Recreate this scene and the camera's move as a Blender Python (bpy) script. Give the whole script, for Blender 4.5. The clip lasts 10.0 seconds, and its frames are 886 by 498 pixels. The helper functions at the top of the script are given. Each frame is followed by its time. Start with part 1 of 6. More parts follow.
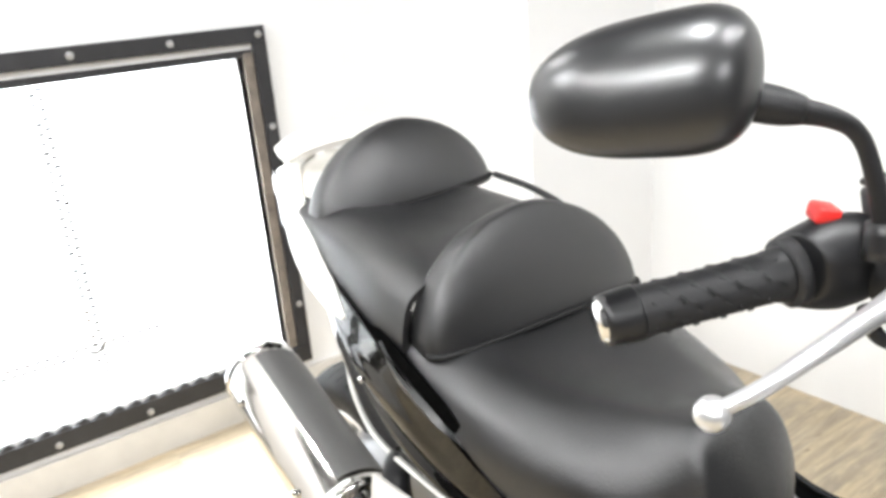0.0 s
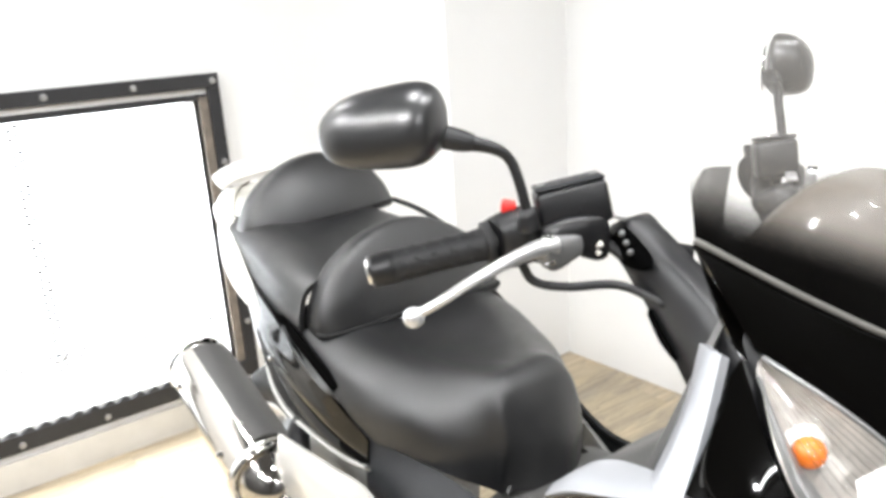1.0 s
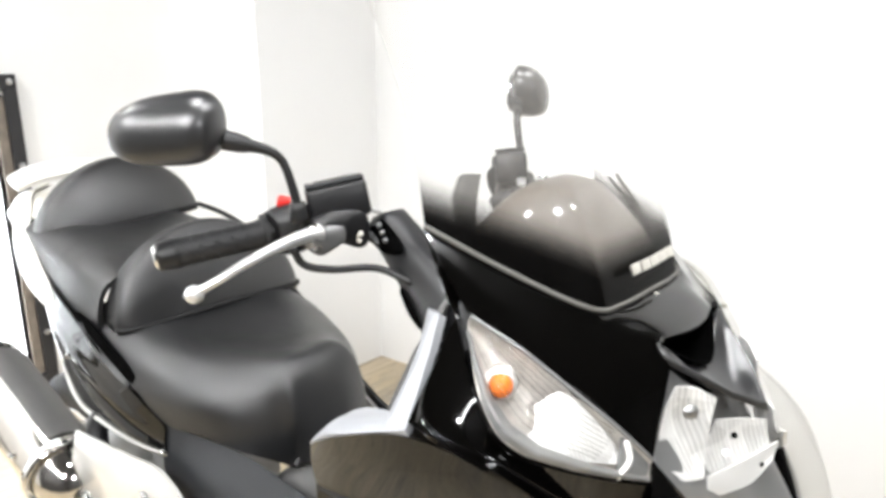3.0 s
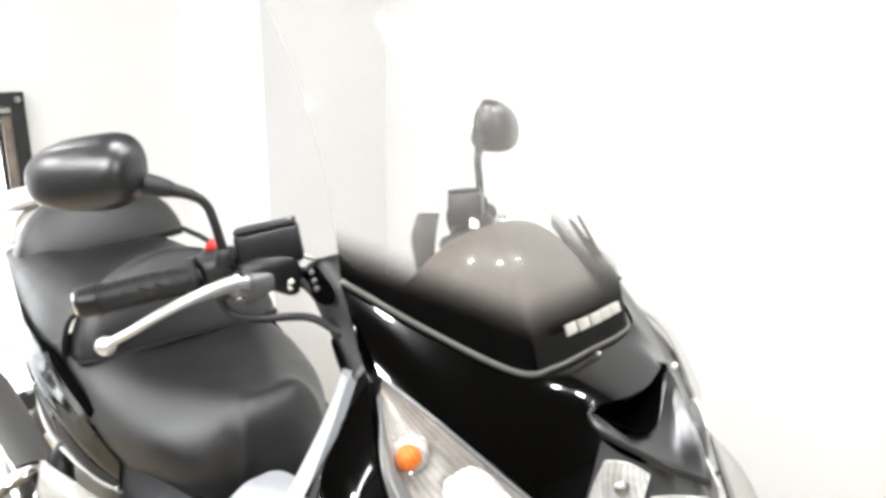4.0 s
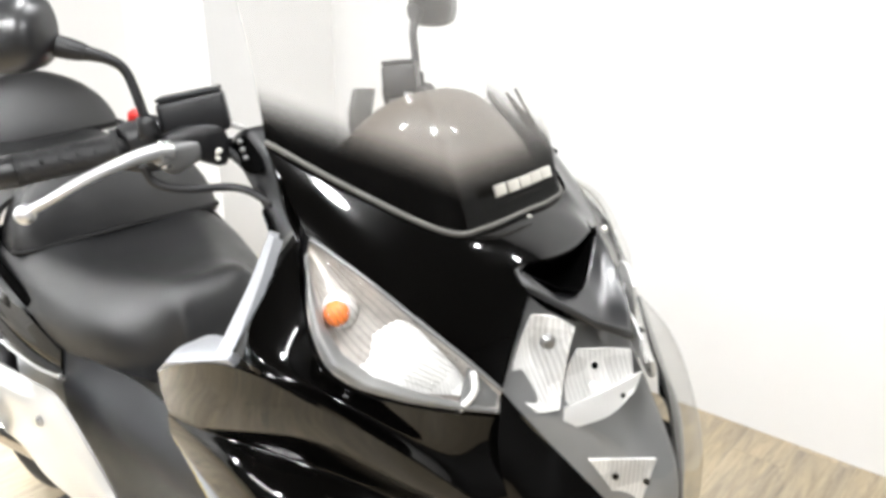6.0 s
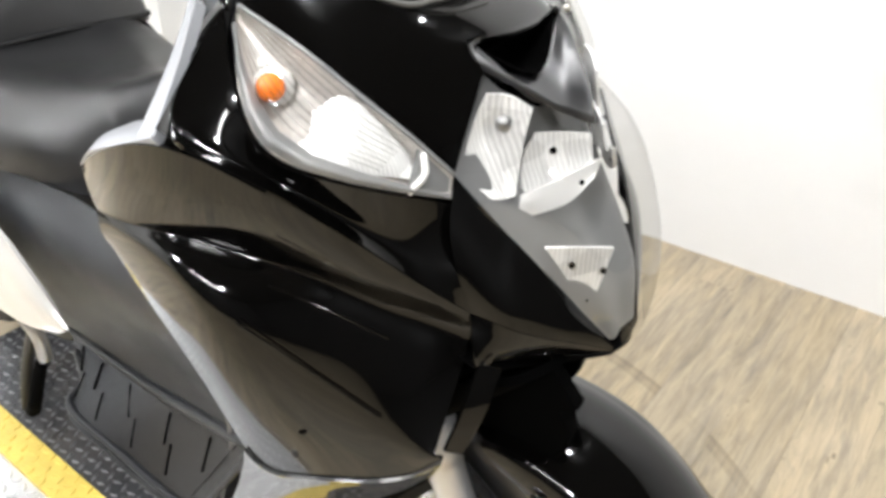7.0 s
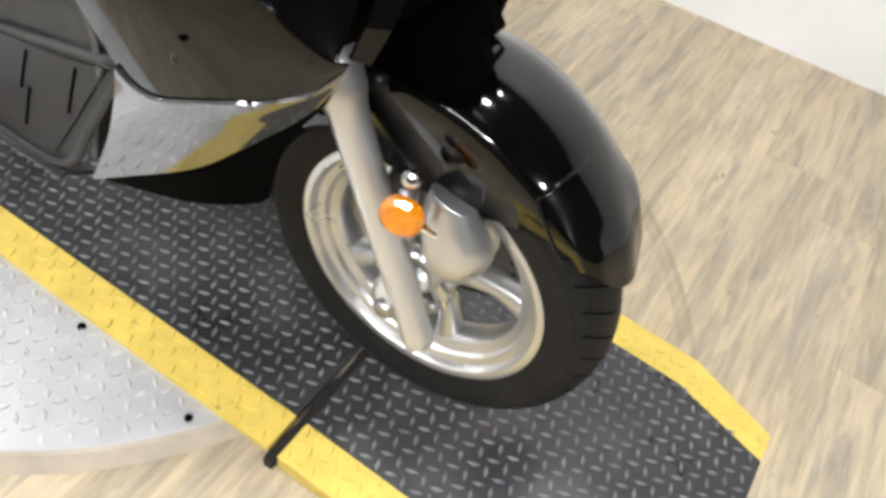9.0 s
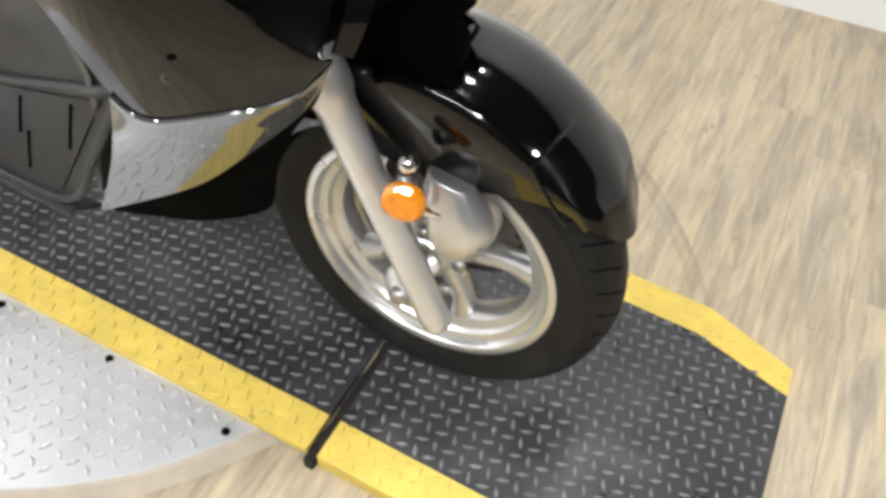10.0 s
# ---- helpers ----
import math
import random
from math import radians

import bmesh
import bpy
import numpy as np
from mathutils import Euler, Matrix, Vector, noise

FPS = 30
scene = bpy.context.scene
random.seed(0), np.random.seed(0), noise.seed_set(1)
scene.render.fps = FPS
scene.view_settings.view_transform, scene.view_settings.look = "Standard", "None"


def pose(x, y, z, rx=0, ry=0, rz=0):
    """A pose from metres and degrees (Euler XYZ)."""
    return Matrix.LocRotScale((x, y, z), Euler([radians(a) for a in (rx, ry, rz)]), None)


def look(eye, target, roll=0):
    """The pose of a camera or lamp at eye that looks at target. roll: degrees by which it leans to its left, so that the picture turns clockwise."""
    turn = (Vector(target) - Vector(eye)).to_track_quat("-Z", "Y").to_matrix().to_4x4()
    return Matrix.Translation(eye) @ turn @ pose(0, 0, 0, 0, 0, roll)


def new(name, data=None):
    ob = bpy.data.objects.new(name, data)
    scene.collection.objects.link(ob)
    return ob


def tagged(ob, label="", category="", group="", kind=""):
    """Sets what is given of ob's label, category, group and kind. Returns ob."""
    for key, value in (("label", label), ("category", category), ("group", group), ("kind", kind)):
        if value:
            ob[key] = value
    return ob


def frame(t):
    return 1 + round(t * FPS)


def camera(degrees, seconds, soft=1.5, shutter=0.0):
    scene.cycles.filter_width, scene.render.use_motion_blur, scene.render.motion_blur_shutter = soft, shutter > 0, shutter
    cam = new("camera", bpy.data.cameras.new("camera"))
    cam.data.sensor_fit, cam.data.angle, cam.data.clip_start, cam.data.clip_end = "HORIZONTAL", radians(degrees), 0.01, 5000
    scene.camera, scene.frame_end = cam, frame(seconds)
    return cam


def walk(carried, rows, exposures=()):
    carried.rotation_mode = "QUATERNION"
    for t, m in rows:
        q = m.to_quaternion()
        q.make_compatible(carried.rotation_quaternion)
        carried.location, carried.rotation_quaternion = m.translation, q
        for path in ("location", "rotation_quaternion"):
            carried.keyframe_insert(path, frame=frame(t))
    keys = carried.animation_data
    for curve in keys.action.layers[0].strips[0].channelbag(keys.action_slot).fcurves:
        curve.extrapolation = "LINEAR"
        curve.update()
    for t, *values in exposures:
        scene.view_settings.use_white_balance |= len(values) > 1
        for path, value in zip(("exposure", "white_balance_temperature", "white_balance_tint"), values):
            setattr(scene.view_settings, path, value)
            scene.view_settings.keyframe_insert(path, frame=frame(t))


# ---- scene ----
cam = camera(60.0, 10.0, soft=3.6)
PATH = [
    (0.0, -0.2954, -0.6760, 1.3608, 70.00, 4.24, 54.05),
    (0.5, -0.0632, -0.6818, 1.3849, 69.25, 4.38, 58.00),
    (1.0, 0.0461, -0.7312, 1.3934, 72.91, 3.40, 52.44),
    (1.5, 0.1021, -0.7883, 1.4021, 75.00, 1.68, 45.56),
    (2.0, 0.1416, -0.8065, 1.3981, 74.26, -0.15, 42.69),
    (2.5, 0.1616, -0.8016, 1.3900, 73.13, 0.09, 40.78),
    (2.7, 0.1750, -0.8025, 1.3920, 73.82, -0.10, 39.59),
    (3.8, 0.2475, -0.6640, 1.4330, 73.80, -0.39, 43.49),
    (4.0, 0.2488, -0.6572, 1.4346, 74.47, -0.39, 43.24),
    (4.5, 0.2506, -0.6556, 1.4347, 74.57, -0.34, 41.90),
    (5.0, 0.2585, -0.6552, 1.4247, 73.90, -0.54, 40.59),
    (6.5, 0.2851, -0.6348, 1.3468, 62.91, -0.74, 39.24),
    (7.0, 0.2776, -0.6235, 1.3006, 57.15, -1.45, 37.27),
    (7.5, 0.2793, -0.6216, 1.2582, 52.90, -2.89, 36.10),
    (8.0, 0.2752, -0.6203, 1.2010, 48.89, -5.34, 35.22),
    (8.5, 0.2827, -0.6314, 1.1586, 44.30, -7.33, 34.61),
    (9.0, 0.2950, -0.6491, 1.1302, 40.64, -8.34, 33.18),
    (9.5, 0.2980, -0.6704, 1.1183, 39.49, -7.49, 30.41),
    (10.0, 0.3106, -0.6779, 1.1346, 41.07, -2.66, 27.26),
]
EXPOSURES = [(0.0, 0.38), (2.5, 0.33), (5.2, 0.30), (6.5, 0.27), (7.5, 0.19), (8.5, 0.19), (10.0, 0.10)]
walk(cam, [(t, pose(x, y, z, rx, ry, rz)) for t, x, y, z, rx, ry, rz in PATH], EXPOSURES)

# ---- world and lights ----
world = bpy.data.worlds.new("world")
scene.world = world
world.use_nodes = True
wbg = world.node_tree.nodes["Background"]
wbg.inputs["Color"].default_value = (0.95, 0.97, 1.0, 1)
wbg.inputs["Strength"].default_value = 1.0


def area_light(name, m, sx, sy, watts, colour=(1, 1, 1)):
    la = bpy.data.lights.new(name, "AREA")
    la.shape, la.size, la.size_y, la.energy, la.color = "RECTANGLE", sx, sy, watts, colour
    ob = new(name, la)
    ob.matrix_world = m
    return ob


# daylight through the low window opening
area_light("window_daylight", look((-3.15, -0.42, 1.95), (-1.4, -0.42, 0.0)), 1.6, 0.9, 135, (0.95, 0.98, 1.0))


# ---- materials ----
def mat(name, base, rough=0.5, metal=0.0, coat=0.0, vary=0.0, vscale=6.0, bump=0.0, bscale=200.0, rvary=0.0, spec=0.5):
    """A Principled material with colour variation at two scales, roughness variation and a fine bump."""
    m = bpy.data.materials.new(name)
    m.use_nodes = True
    nt = m.node_tree
    b = nt.nodes["Principled BSDF"]
    b.inputs["Base Color"].default_value = (*base, 1)
    b.inputs["Roughness"].default_value = rough
    b.inputs["Metallic"].default_value = metal
    b.inputs["Coat Weight"].default_value = coat
    b.inputs["Coat Roughness"].default_value = 0.03
    b.inputs["Specular IOR Level"].default_value = spec
    co = nt.nodes.new("ShaderNodeTexCoord")
    if vary or rvary:
        n1 = nt.nodes.new("ShaderNodeTexNoise")
        n1.inputs["Scale"].default_value = vscale
        n1.inputs["Detail"].default_value = 8
        n1.inputs["Roughness"].default_value = 0.65
        nt.links.new(co.outputs["Object"], n1.inputs["Vector"])
        if vary:
            r = nt.nodes.new("ShaderNodeMapRange")
            r.inputs["From Min"].default_value, r.inputs["From Max"].default_value = 0.25, 0.75
            r.inputs["To Min"].default_value, r.inputs["To Max"].default_value = 1 - vary, 1 + vary
            nt.links.new(n1.outputs["Fac"], r.inputs["Value"])
            mix = nt.nodes.new("ShaderNodeVectorMath")
            mix.operation = "SCALE"
            mix.inputs[0].default_value = base
            nt.links.new(r.outputs["Result"], mix.inputs["Scale"])
            nt.links.new(mix.outputs["Vector"], b.inputs["Base Color"])
        if rvary:
            r2 = nt.nodes.new("ShaderNodeMapRange")
            r2.inputs["From Min"].default_value, r2.inputs["From Max"].default_value = 0.3, 0.7
            r2.inputs["To Min"].default_value, r2.inputs["To Max"].default_value = max(0, rough - rvary), rough + rvary
            nt.links.new(n1.outputs["Fac"], r2.inputs["Value"])
            nt.links.new(r2.outputs["Result"], b.inputs["Roughness"])
    if bump:
        n2 = nt.nodes.new("ShaderNodeTexNoise")
        n2.inputs["Scale"].default_value = bscale
        n2.inputs["Detail"].default_value = 3
        nt.links.new(co.outputs["Object"], n2.inputs["Vector"])
        bp = nt.nodes.new("ShaderNodeBump")
        bp.inputs["Strength"].default_value = bump
        bp.inputs["Distance"].default_value = 0.002
        nt.links.new(n2.outputs["Fac"], bp.inputs["Height"])
        nt.links.new(bp.outputs["Normal"], b.inputs["Normal"])
    return m


def emit(name, colour, strength):
    m = bpy.data.materials.new(name)
    m.use_nodes = True
    b = m.node_tree.nodes["Principled BSDF"]
    b.inputs["Base Color"].default_value = (*colour, 1)
    b.inputs["Emission Color"].default_value = (*colour, 1)
    b.inputs["Emission Strength"].default_value = strength
    return m


def sheen(nt, least, most=0.55):
    """Gloss of a thin clear sheet: weak head-on, strong at a glancing angle."""
    lw = nt.nodes.new("ShaderNodeLayerWeight")
    lw.inputs["Blend"].default_value = 0.5
    po = nt.nodes.new("ShaderNodeMath")
    po.operation = "POWER"
    po.inputs[1].default_value = 5
    nt.links.new(lw.outputs["Facing"], po.inputs[0])
    ma = nt.nodes.new("ShaderNodeMath")
    ma.operation = "MULTIPLY_ADD"
    ma.inputs[1].default_value, ma.inputs[2].default_value = most, least
    nt.links.new(po.outputs["Value"], ma.inputs[0])
    return ma.outputs["Value"]


def glassy(name, colour, rough=0.02, ior=0.03):
    """Clear plastic: a thin sheet that passes light straight through and reflects a little."""
    m = bpy.data.materials.new(name)
    m.use_nodes = True
    nt = m.node_tree
    nt.nodes.remove(nt.nodes["Principled BSDF"])
    out = nt.nodes["Material Output"]
    tr = nt.nodes.new("ShaderNodeBsdfTransparent")
    tr.inputs["Color"].default_value = (*colour, 1)
    gl = nt.nodes.new("ShaderNodeBsdfGlossy")
    gl.inputs["Roughness"].default_value = rough
    mx = nt.nodes.new("ShaderNodeMixShader")
    nt.links.new(sheen(nt, ior), mx.inputs["Fac"])
    nt.links.new(tr.outputs["BSDF"], mx.inputs[1])
    nt.links.new(gl.outputs["BSDF"], mx.inputs[2])
    nt.links.new(mx.outputs["Shader"], out.inputs["Surface"])
    return m


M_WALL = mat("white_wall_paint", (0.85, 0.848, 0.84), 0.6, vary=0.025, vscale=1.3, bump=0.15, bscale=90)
# near black for the unseen walls, so the gloss paint mirrors little light
M_BACKWALL = mat("dark_unseen_wall", (0.035, 0.035, 0.036), 0.6, vary=0.08, vscale=2)
# darkened to hold down what the black bodywork mirrors from above
M_CEIL = mat("dark_unseen_ceiling", (0.048, 0.048, 0.050), 0.7, vary=0.02, vscale=2)
M_BASE = mat("baseboard_paint", (0.62, 0.60, 0.56), 0.5, vary=0.12, vscale=5, bump=0.1)
M_BLACK = mat("gloss_black_paint", (0.0012, 0.0011, 0.0010), 0.15, coat=0.76, rvary=0.05, vscale=14, spec=0.05)
# gloss black plastic given a metallic grey, to strengthen its glancing reflection
M_BELLY = mat("mirror_boosted_belly", (0.24, 0.24, 0.24), 0.045, metal=0.75, rvary=0.02, vscale=20, vary=0.08)
M_PLASTIC = mat("matte_black_plastic", (0.008, 0.008, 0.009), 0.40, vary=0.15, vscale=9, bump=0.12, bscale=700)
M_SHELL = mat("satin_black_shell", (0.011, 0.011, 0.012), 0.34, vary=0.1, vscale=9, rvary=0.04, spec=1.0)
# near-zero black: shade of undersides, gaps and recesses put into colour; also small dark parts
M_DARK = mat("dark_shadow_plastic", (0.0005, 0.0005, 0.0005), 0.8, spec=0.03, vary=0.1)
M_PAD = mat("foot_pad_rubber", (0.010, 0.0104, 0.012), 0.50, vary=0.15, vscale=12, bump=0.2, bscale=700, spec=0.3)
M_GREY = mat("dark_grey_textured_plastic", (0.019, 0.020, 0.022), 0.42, vary=0.10, vscale=7, bump=0.2, bscale=900, rvary=0.05, spec=0.25)
M_FLOORGREY = mat("grey_floor_plastic", (0.090, 0.088, 0.085), 0.42, vary=0.08, vscale=7, bump=0.15, bscale=900)
M_LGREY = mat("silver_grey_plastic", (0.37, 0.38, 0.40), 0.38, metal=0.3, vary=0.05, vscale=8)
M_VINYL = mat("black_seat_vinyl", (0.0095, 0.0095, 0.010), 0.36, vary=0.15, vscale=11, bump=0.40, bscale=420, rvary=0.08, spec=0.8)
M_PIPING = mat("seat_seam", (0.003, 0.003, 0.003), 0.8, bump=0.2)
M_RUBBER = mat("tyre_rubber", (0.0105, 0.0102, 0.0100), 0.58, vary=0.5, vscale=18, bump=0.3, bscale=300, spec=0.24)
M_GRIP = mat("grip_rubber", (0.012, 0.012, 0.013), 0.5, vary=0.15, bump=0.2, bscale=500)
M_CHROME = mat("chrome", (0.80, 0.80, 0.79), 0.06, metal=1.0, rvary=0.03, vscale=25)
M_ALU = mat("silver_painted_aluminium", (0.66, 0.66, 0.66), 0.30, metal=0.85, vary=0.02, vscale=18, rvary=0.04)
M_FORK = mat("satin_fork_metal", (0.76, 0.765, 0.77), 0.33, metal=0.80, vary=0.02, vscale=10, rvary=0.03)
M_STEEL = mat("brushed_steel", (0.48, 0.48, 0.48), 0.34, metal=1.0, vary=0.12, vscale=24, rvary=0.1)
M_SILVER = mat("pearl_silver_panel", (0.66, 0.65, 0.62), 0.18, metal=0.35, coat=0.6, vary=0.03)
M_PEARL = mat("pearl_white_plastic", (0.74, 0.72, 0.67), 0.28, coat=0.5, vary=0.03)
M_RED = mat("red_switch_plastic", (0.75, 0.03, 0.025), 0.4)
M_ORANGE = mat("amber_reflector", (0.74, 0.235, 0.003), 0.14, coat=0.8, vary=0.45, vscale=75)
M_BULB = mat("amber_bulb", (0.85, 0.20, 0.02), 0.2, coat=0.6)
M_REFLECTOR = mat("lamp_reflector_chrome", (0.90, 0.89, 0.87), 0.30, metal=0.4, vary=0.05, vscale=30)
M_LAMPGREY = mat("lamp_housing_grey", (0.22, 0.22, 0.22), 0.35, metal=0.4, vary=0.1)
def fluted(m, scale):
    """Adds fine upright flutes to a lamp reflector; their light and dark is put into the colour too."""
    nt = m.node_tree
    co = nt.nodes.new("ShaderNodeTexCoord")
    wv = nt.nodes.new("ShaderNodeTexWave")
    wv.bands_direction = "Y"
    wv.inputs["Scale"].default_value, wv.inputs["Distortion"].default_value = scale, 1.5
    nt.links.new(co.outputs["Object"], wv.inputs["Vector"])
    bp = nt.nodes.new("ShaderNodeBump")
    bp.inputs["Strength"].default_value, bp.inputs["Distance"].default_value = 0.35, 0.002
    nt.links.new(wv.outputs["Fac"], bp.inputs["Height"])
    bsdf = nt.nodes["Principled BSDF"]
    nt.links.new(bp.outputs["Normal"], bsdf.inputs["Normal"])
    src = bsdf.inputs["Base Color"].links[0].from_socket
    cell = nt.nodes.new("ShaderNodeTexVoronoi")
    cell.inputs["Scale"].default_value = 38
    nt.links.new(co.outputs["Object"], cell.inputs["Vector"])
    # light and dark of flutes and facets, painted into the base colour
    tone = nt.nodes.new("ShaderNodeMath")
    tone.operation = "MULTIPLY_ADD"
    nt.links.new(wv.outputs["Fac"], tone.inputs[0])
    tone.inputs[1].default_value, tone.inputs[2].default_value = 0.20, 0.54
    tone2 = nt.nodes.new("ShaderNodeMath")
    tone2.operation = "MULTIPLY_ADD"
    sepc = nt.nodes.new("ShaderNodeSeparateColor")
    nt.links.new(cell.outputs["Color"], sepc.inputs["Color"])
    nt.links.new(sepc.outputs["Red"], tone2.inputs[0])
    tone2.inputs[1].default_value = 0.30
    nt.links.new(tone.outputs[0], tone2.inputs[2])
    mul = nt.nodes.new("ShaderNodeVectorMath")
    mul.operation = "SCALE"
    nt.links.new(src, mul.inputs[0])
    nt.links.new(tone2.outputs[0], mul.inputs["Scale"])
    nt.links.new(mul.outputs["Vector"], bsdf.inputs["Base Color"])


M_LAMPWHITE = mat("lamp_reflector_white", (0.90, 0.89, 0.87), 0.30, metal=0.10, vary=0.10, vscale=45)
fluted(M_LAMPWHITE, 80)
M_HOOD = mat("brown_grey_hood_plastic", (0.085, 0.070, 0.056), 0.50, coat=0.5, vary=0.1, vscale=8, rvary=0.05)
M_BADGE = mat("silver_badge", (0.72, 0.70, 0.64), 0.28, metal=0.8)
M_YELLOW = mat("yellow_rubber", (0.64, 0.475, 0.095), 0.55, vary=0.16, vscale=22, bump=0.25, bscale=160)
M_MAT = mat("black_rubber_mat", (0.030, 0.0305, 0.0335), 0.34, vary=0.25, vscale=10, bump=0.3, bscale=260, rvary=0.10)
# tan: the wood floor's reflection in the rim, put into its colour
M_EDGE = mat("floor_tinted_edge", (0.42, 0.36, 0.28), 0.5, vary=0.2, vscale=12)
# dark fill that paints the shade of the open mat joint
M_JOINTFILL = mat("dark_joint_fill", (0.013, 0.010, 0.008), 0.9, vary=0.5, vscale=60, bump=0.4, bscale=300)
M_PLATE = mat("diamond_plate_metal", (0.53, 0.53, 0.535), 0.42, metal=0.5, vary=0.06, vscale=9, rvary=0.06)
M_PLATELUG = mat("worn_bright_lugs", (0.80, 0.80, 0.80), 0.30, metal=0.7, vary=0.08, vscale=20)
M_PIPE = mat("brushed_chrome_pipe", (0.62, 0.60, 0.57), 0.13, metal=1.0, rvary=0.05, vscale=25)
M_STRIP = mat("black_rubber_strip", (0.022, 0.022, 0.024), 0.5, vary=0.3, vscale=12, bump=0.35, bscale=90)
M_RUST = mat("weathered_strip", (0.20, 0.17, 0.14), 0.7, vary=0.45, vscale=18, bump=0.4, bscale=60)
M_DISC = mat("brake_disc_steel", (0.14, 0.13, 0.12), 0.35, metal=0.8, vary=0.1, vscale=40)
# paler than the mat: the lugs' glints are put into the colour
M_LUG = mat("glint_lug_rubber", (0.19, 0.19, 0.198), 0.24, vary=0.35, vscale=14, rvary=0.08)
M_BEAD = mat("dull_grey_bead", (0.115, 0.110, 0.100), 0.5)
M_LAMPSILVER = mat("silvered_lamp_back", (0.50, 0.47, 0.44), 0.40, metal=0.4, vary=0.28, vscale=50)
M_CLEAR = glassy("clear_lens", (0.93, 0.93, 0.92))
M_HLENS = glassy("headlight_lens", (0.90, 0.90, 0.89), 0.03, 0.07)
M_PANE = glassy("window_pane", (0.96, 0.97, 0.98))
M_TUBE = emit("lamp_tube", (1.0, 1.0, 1.0), 105.0)
M_SPOT = emit("lamp_bulb", (0.98, 0.99, 1.0), 320.0)
M_FIX = mat("white_enamel", (0.8, 0.8, 0.8), 0.35)
M_SKY = emit("daylight_backdrop", (0.98, 0.99, 1.0), 1.12)


def screen_material():
    """Windscreen: clear at the top, black print that fades out above its lower edge."""
    m = bpy.data.materials.new("tinted_windscreen")
    m.use_nodes = True
    nt = m.node_tree
    nt.nodes.remove(nt.nodes["Principled BSDF"])
    out = nt.nodes["Material Output"]
    geo = nt.nodes.new("ShaderNodeTexCoord")
    sep = nt.nodes.new("ShaderNodeSeparateXYZ")
    nt.links.new(geo.outputs["Object"], sep.inputs["Vector"])
    # the band follows the screen's foot, flat in the middle and rising towards the sides
    def calc(op, a, b, c=None):
        n = nt.nodes.new("ShaderNodeMath")
        n.operation = op
        for i, v in enumerate((a, b, c)):
            if v is None:
                continue
            if isinstance(v, (int, float)):
                n.inputs[i].default_value = v
            else:
                nt.links.new(v, n.inputs[i])
        return n.outputs["Value"]

    aside = calc("ABSOLUTE", calc("SUBTRACT", sep.outputs["Y"], 0.016), None)
    over = calc("MAXIMUM", calc("SUBTRACT", aside, 0.092), 0.0)
    above = calc("MULTIPLY_ADD", over, -0.58, sep.outputs["Z"])
    ramp = nt.nodes.new("ShaderNodeMapRange")
    ramp.interpolation_type = "SMOOTHSTEP"
    ramp.inputs["From Min"].default_value, ramp.inputs["From Max"].default_value = 1.136, 1.188
    ramp.inputs["To Min"].default_value, ramp.inputs["To Max"].default_value = 0.05, 0.985
    nt.links.new(above, ramp.inputs["Value"])
    col = nt.nodes.new("ShaderNodeCombineColor")
    for k in range(3):
        nt.links.new(ramp.outputs["Result"], col.inputs[k])
    tr = nt.nodes.new("ShaderNodeBsdfTransparent")
    nt.links.new(col.outputs["Color"], tr.inputs["Color"])
    gl = nt.nodes.new("ShaderNodeBsdfGlossy")
    gl.inputs["Roughness"].default_value = 0.03
    mx = nt.nodes.new("ShaderNodeMixShader")
    nt.links.new(sheen(nt, 0.022, 0.22), mx.inputs["Fac"])
    # a pale diffuse layer puts the glare's haze into the clear part
    di = nt.nodes.new("ShaderNodeBsdfDiffuse")
    di.inputs["Color"].default_value = (0.86, 0.82, 0.76, 1)
    hz = nt.nodes.new("ShaderNodeMath")
    hz.operation = "MULTIPLY"
    hz.inputs[1].default_value = 0.055
    nt.links.new(ramp.outputs["Result"], hz.inputs[0])
    m2 = nt.nodes.new("ShaderNodeMixShader")
    nt.links.new(hz.outputs["Value"], m2.inputs["Fac"])
    nt.links.new(tr.outputs["BSDF"], m2.inputs[1])
    nt.links.new(di.outputs["BSDF"], m2.inputs[2])
    nt.links.new(m2.outputs["Shader"], mx.inputs[1])
    nt.links.new(gl.outputs["BSDF"], mx.inputs[2])
    nt.links.new(mx.outputs["Shader"], out.inputs["Surface"])
    return m


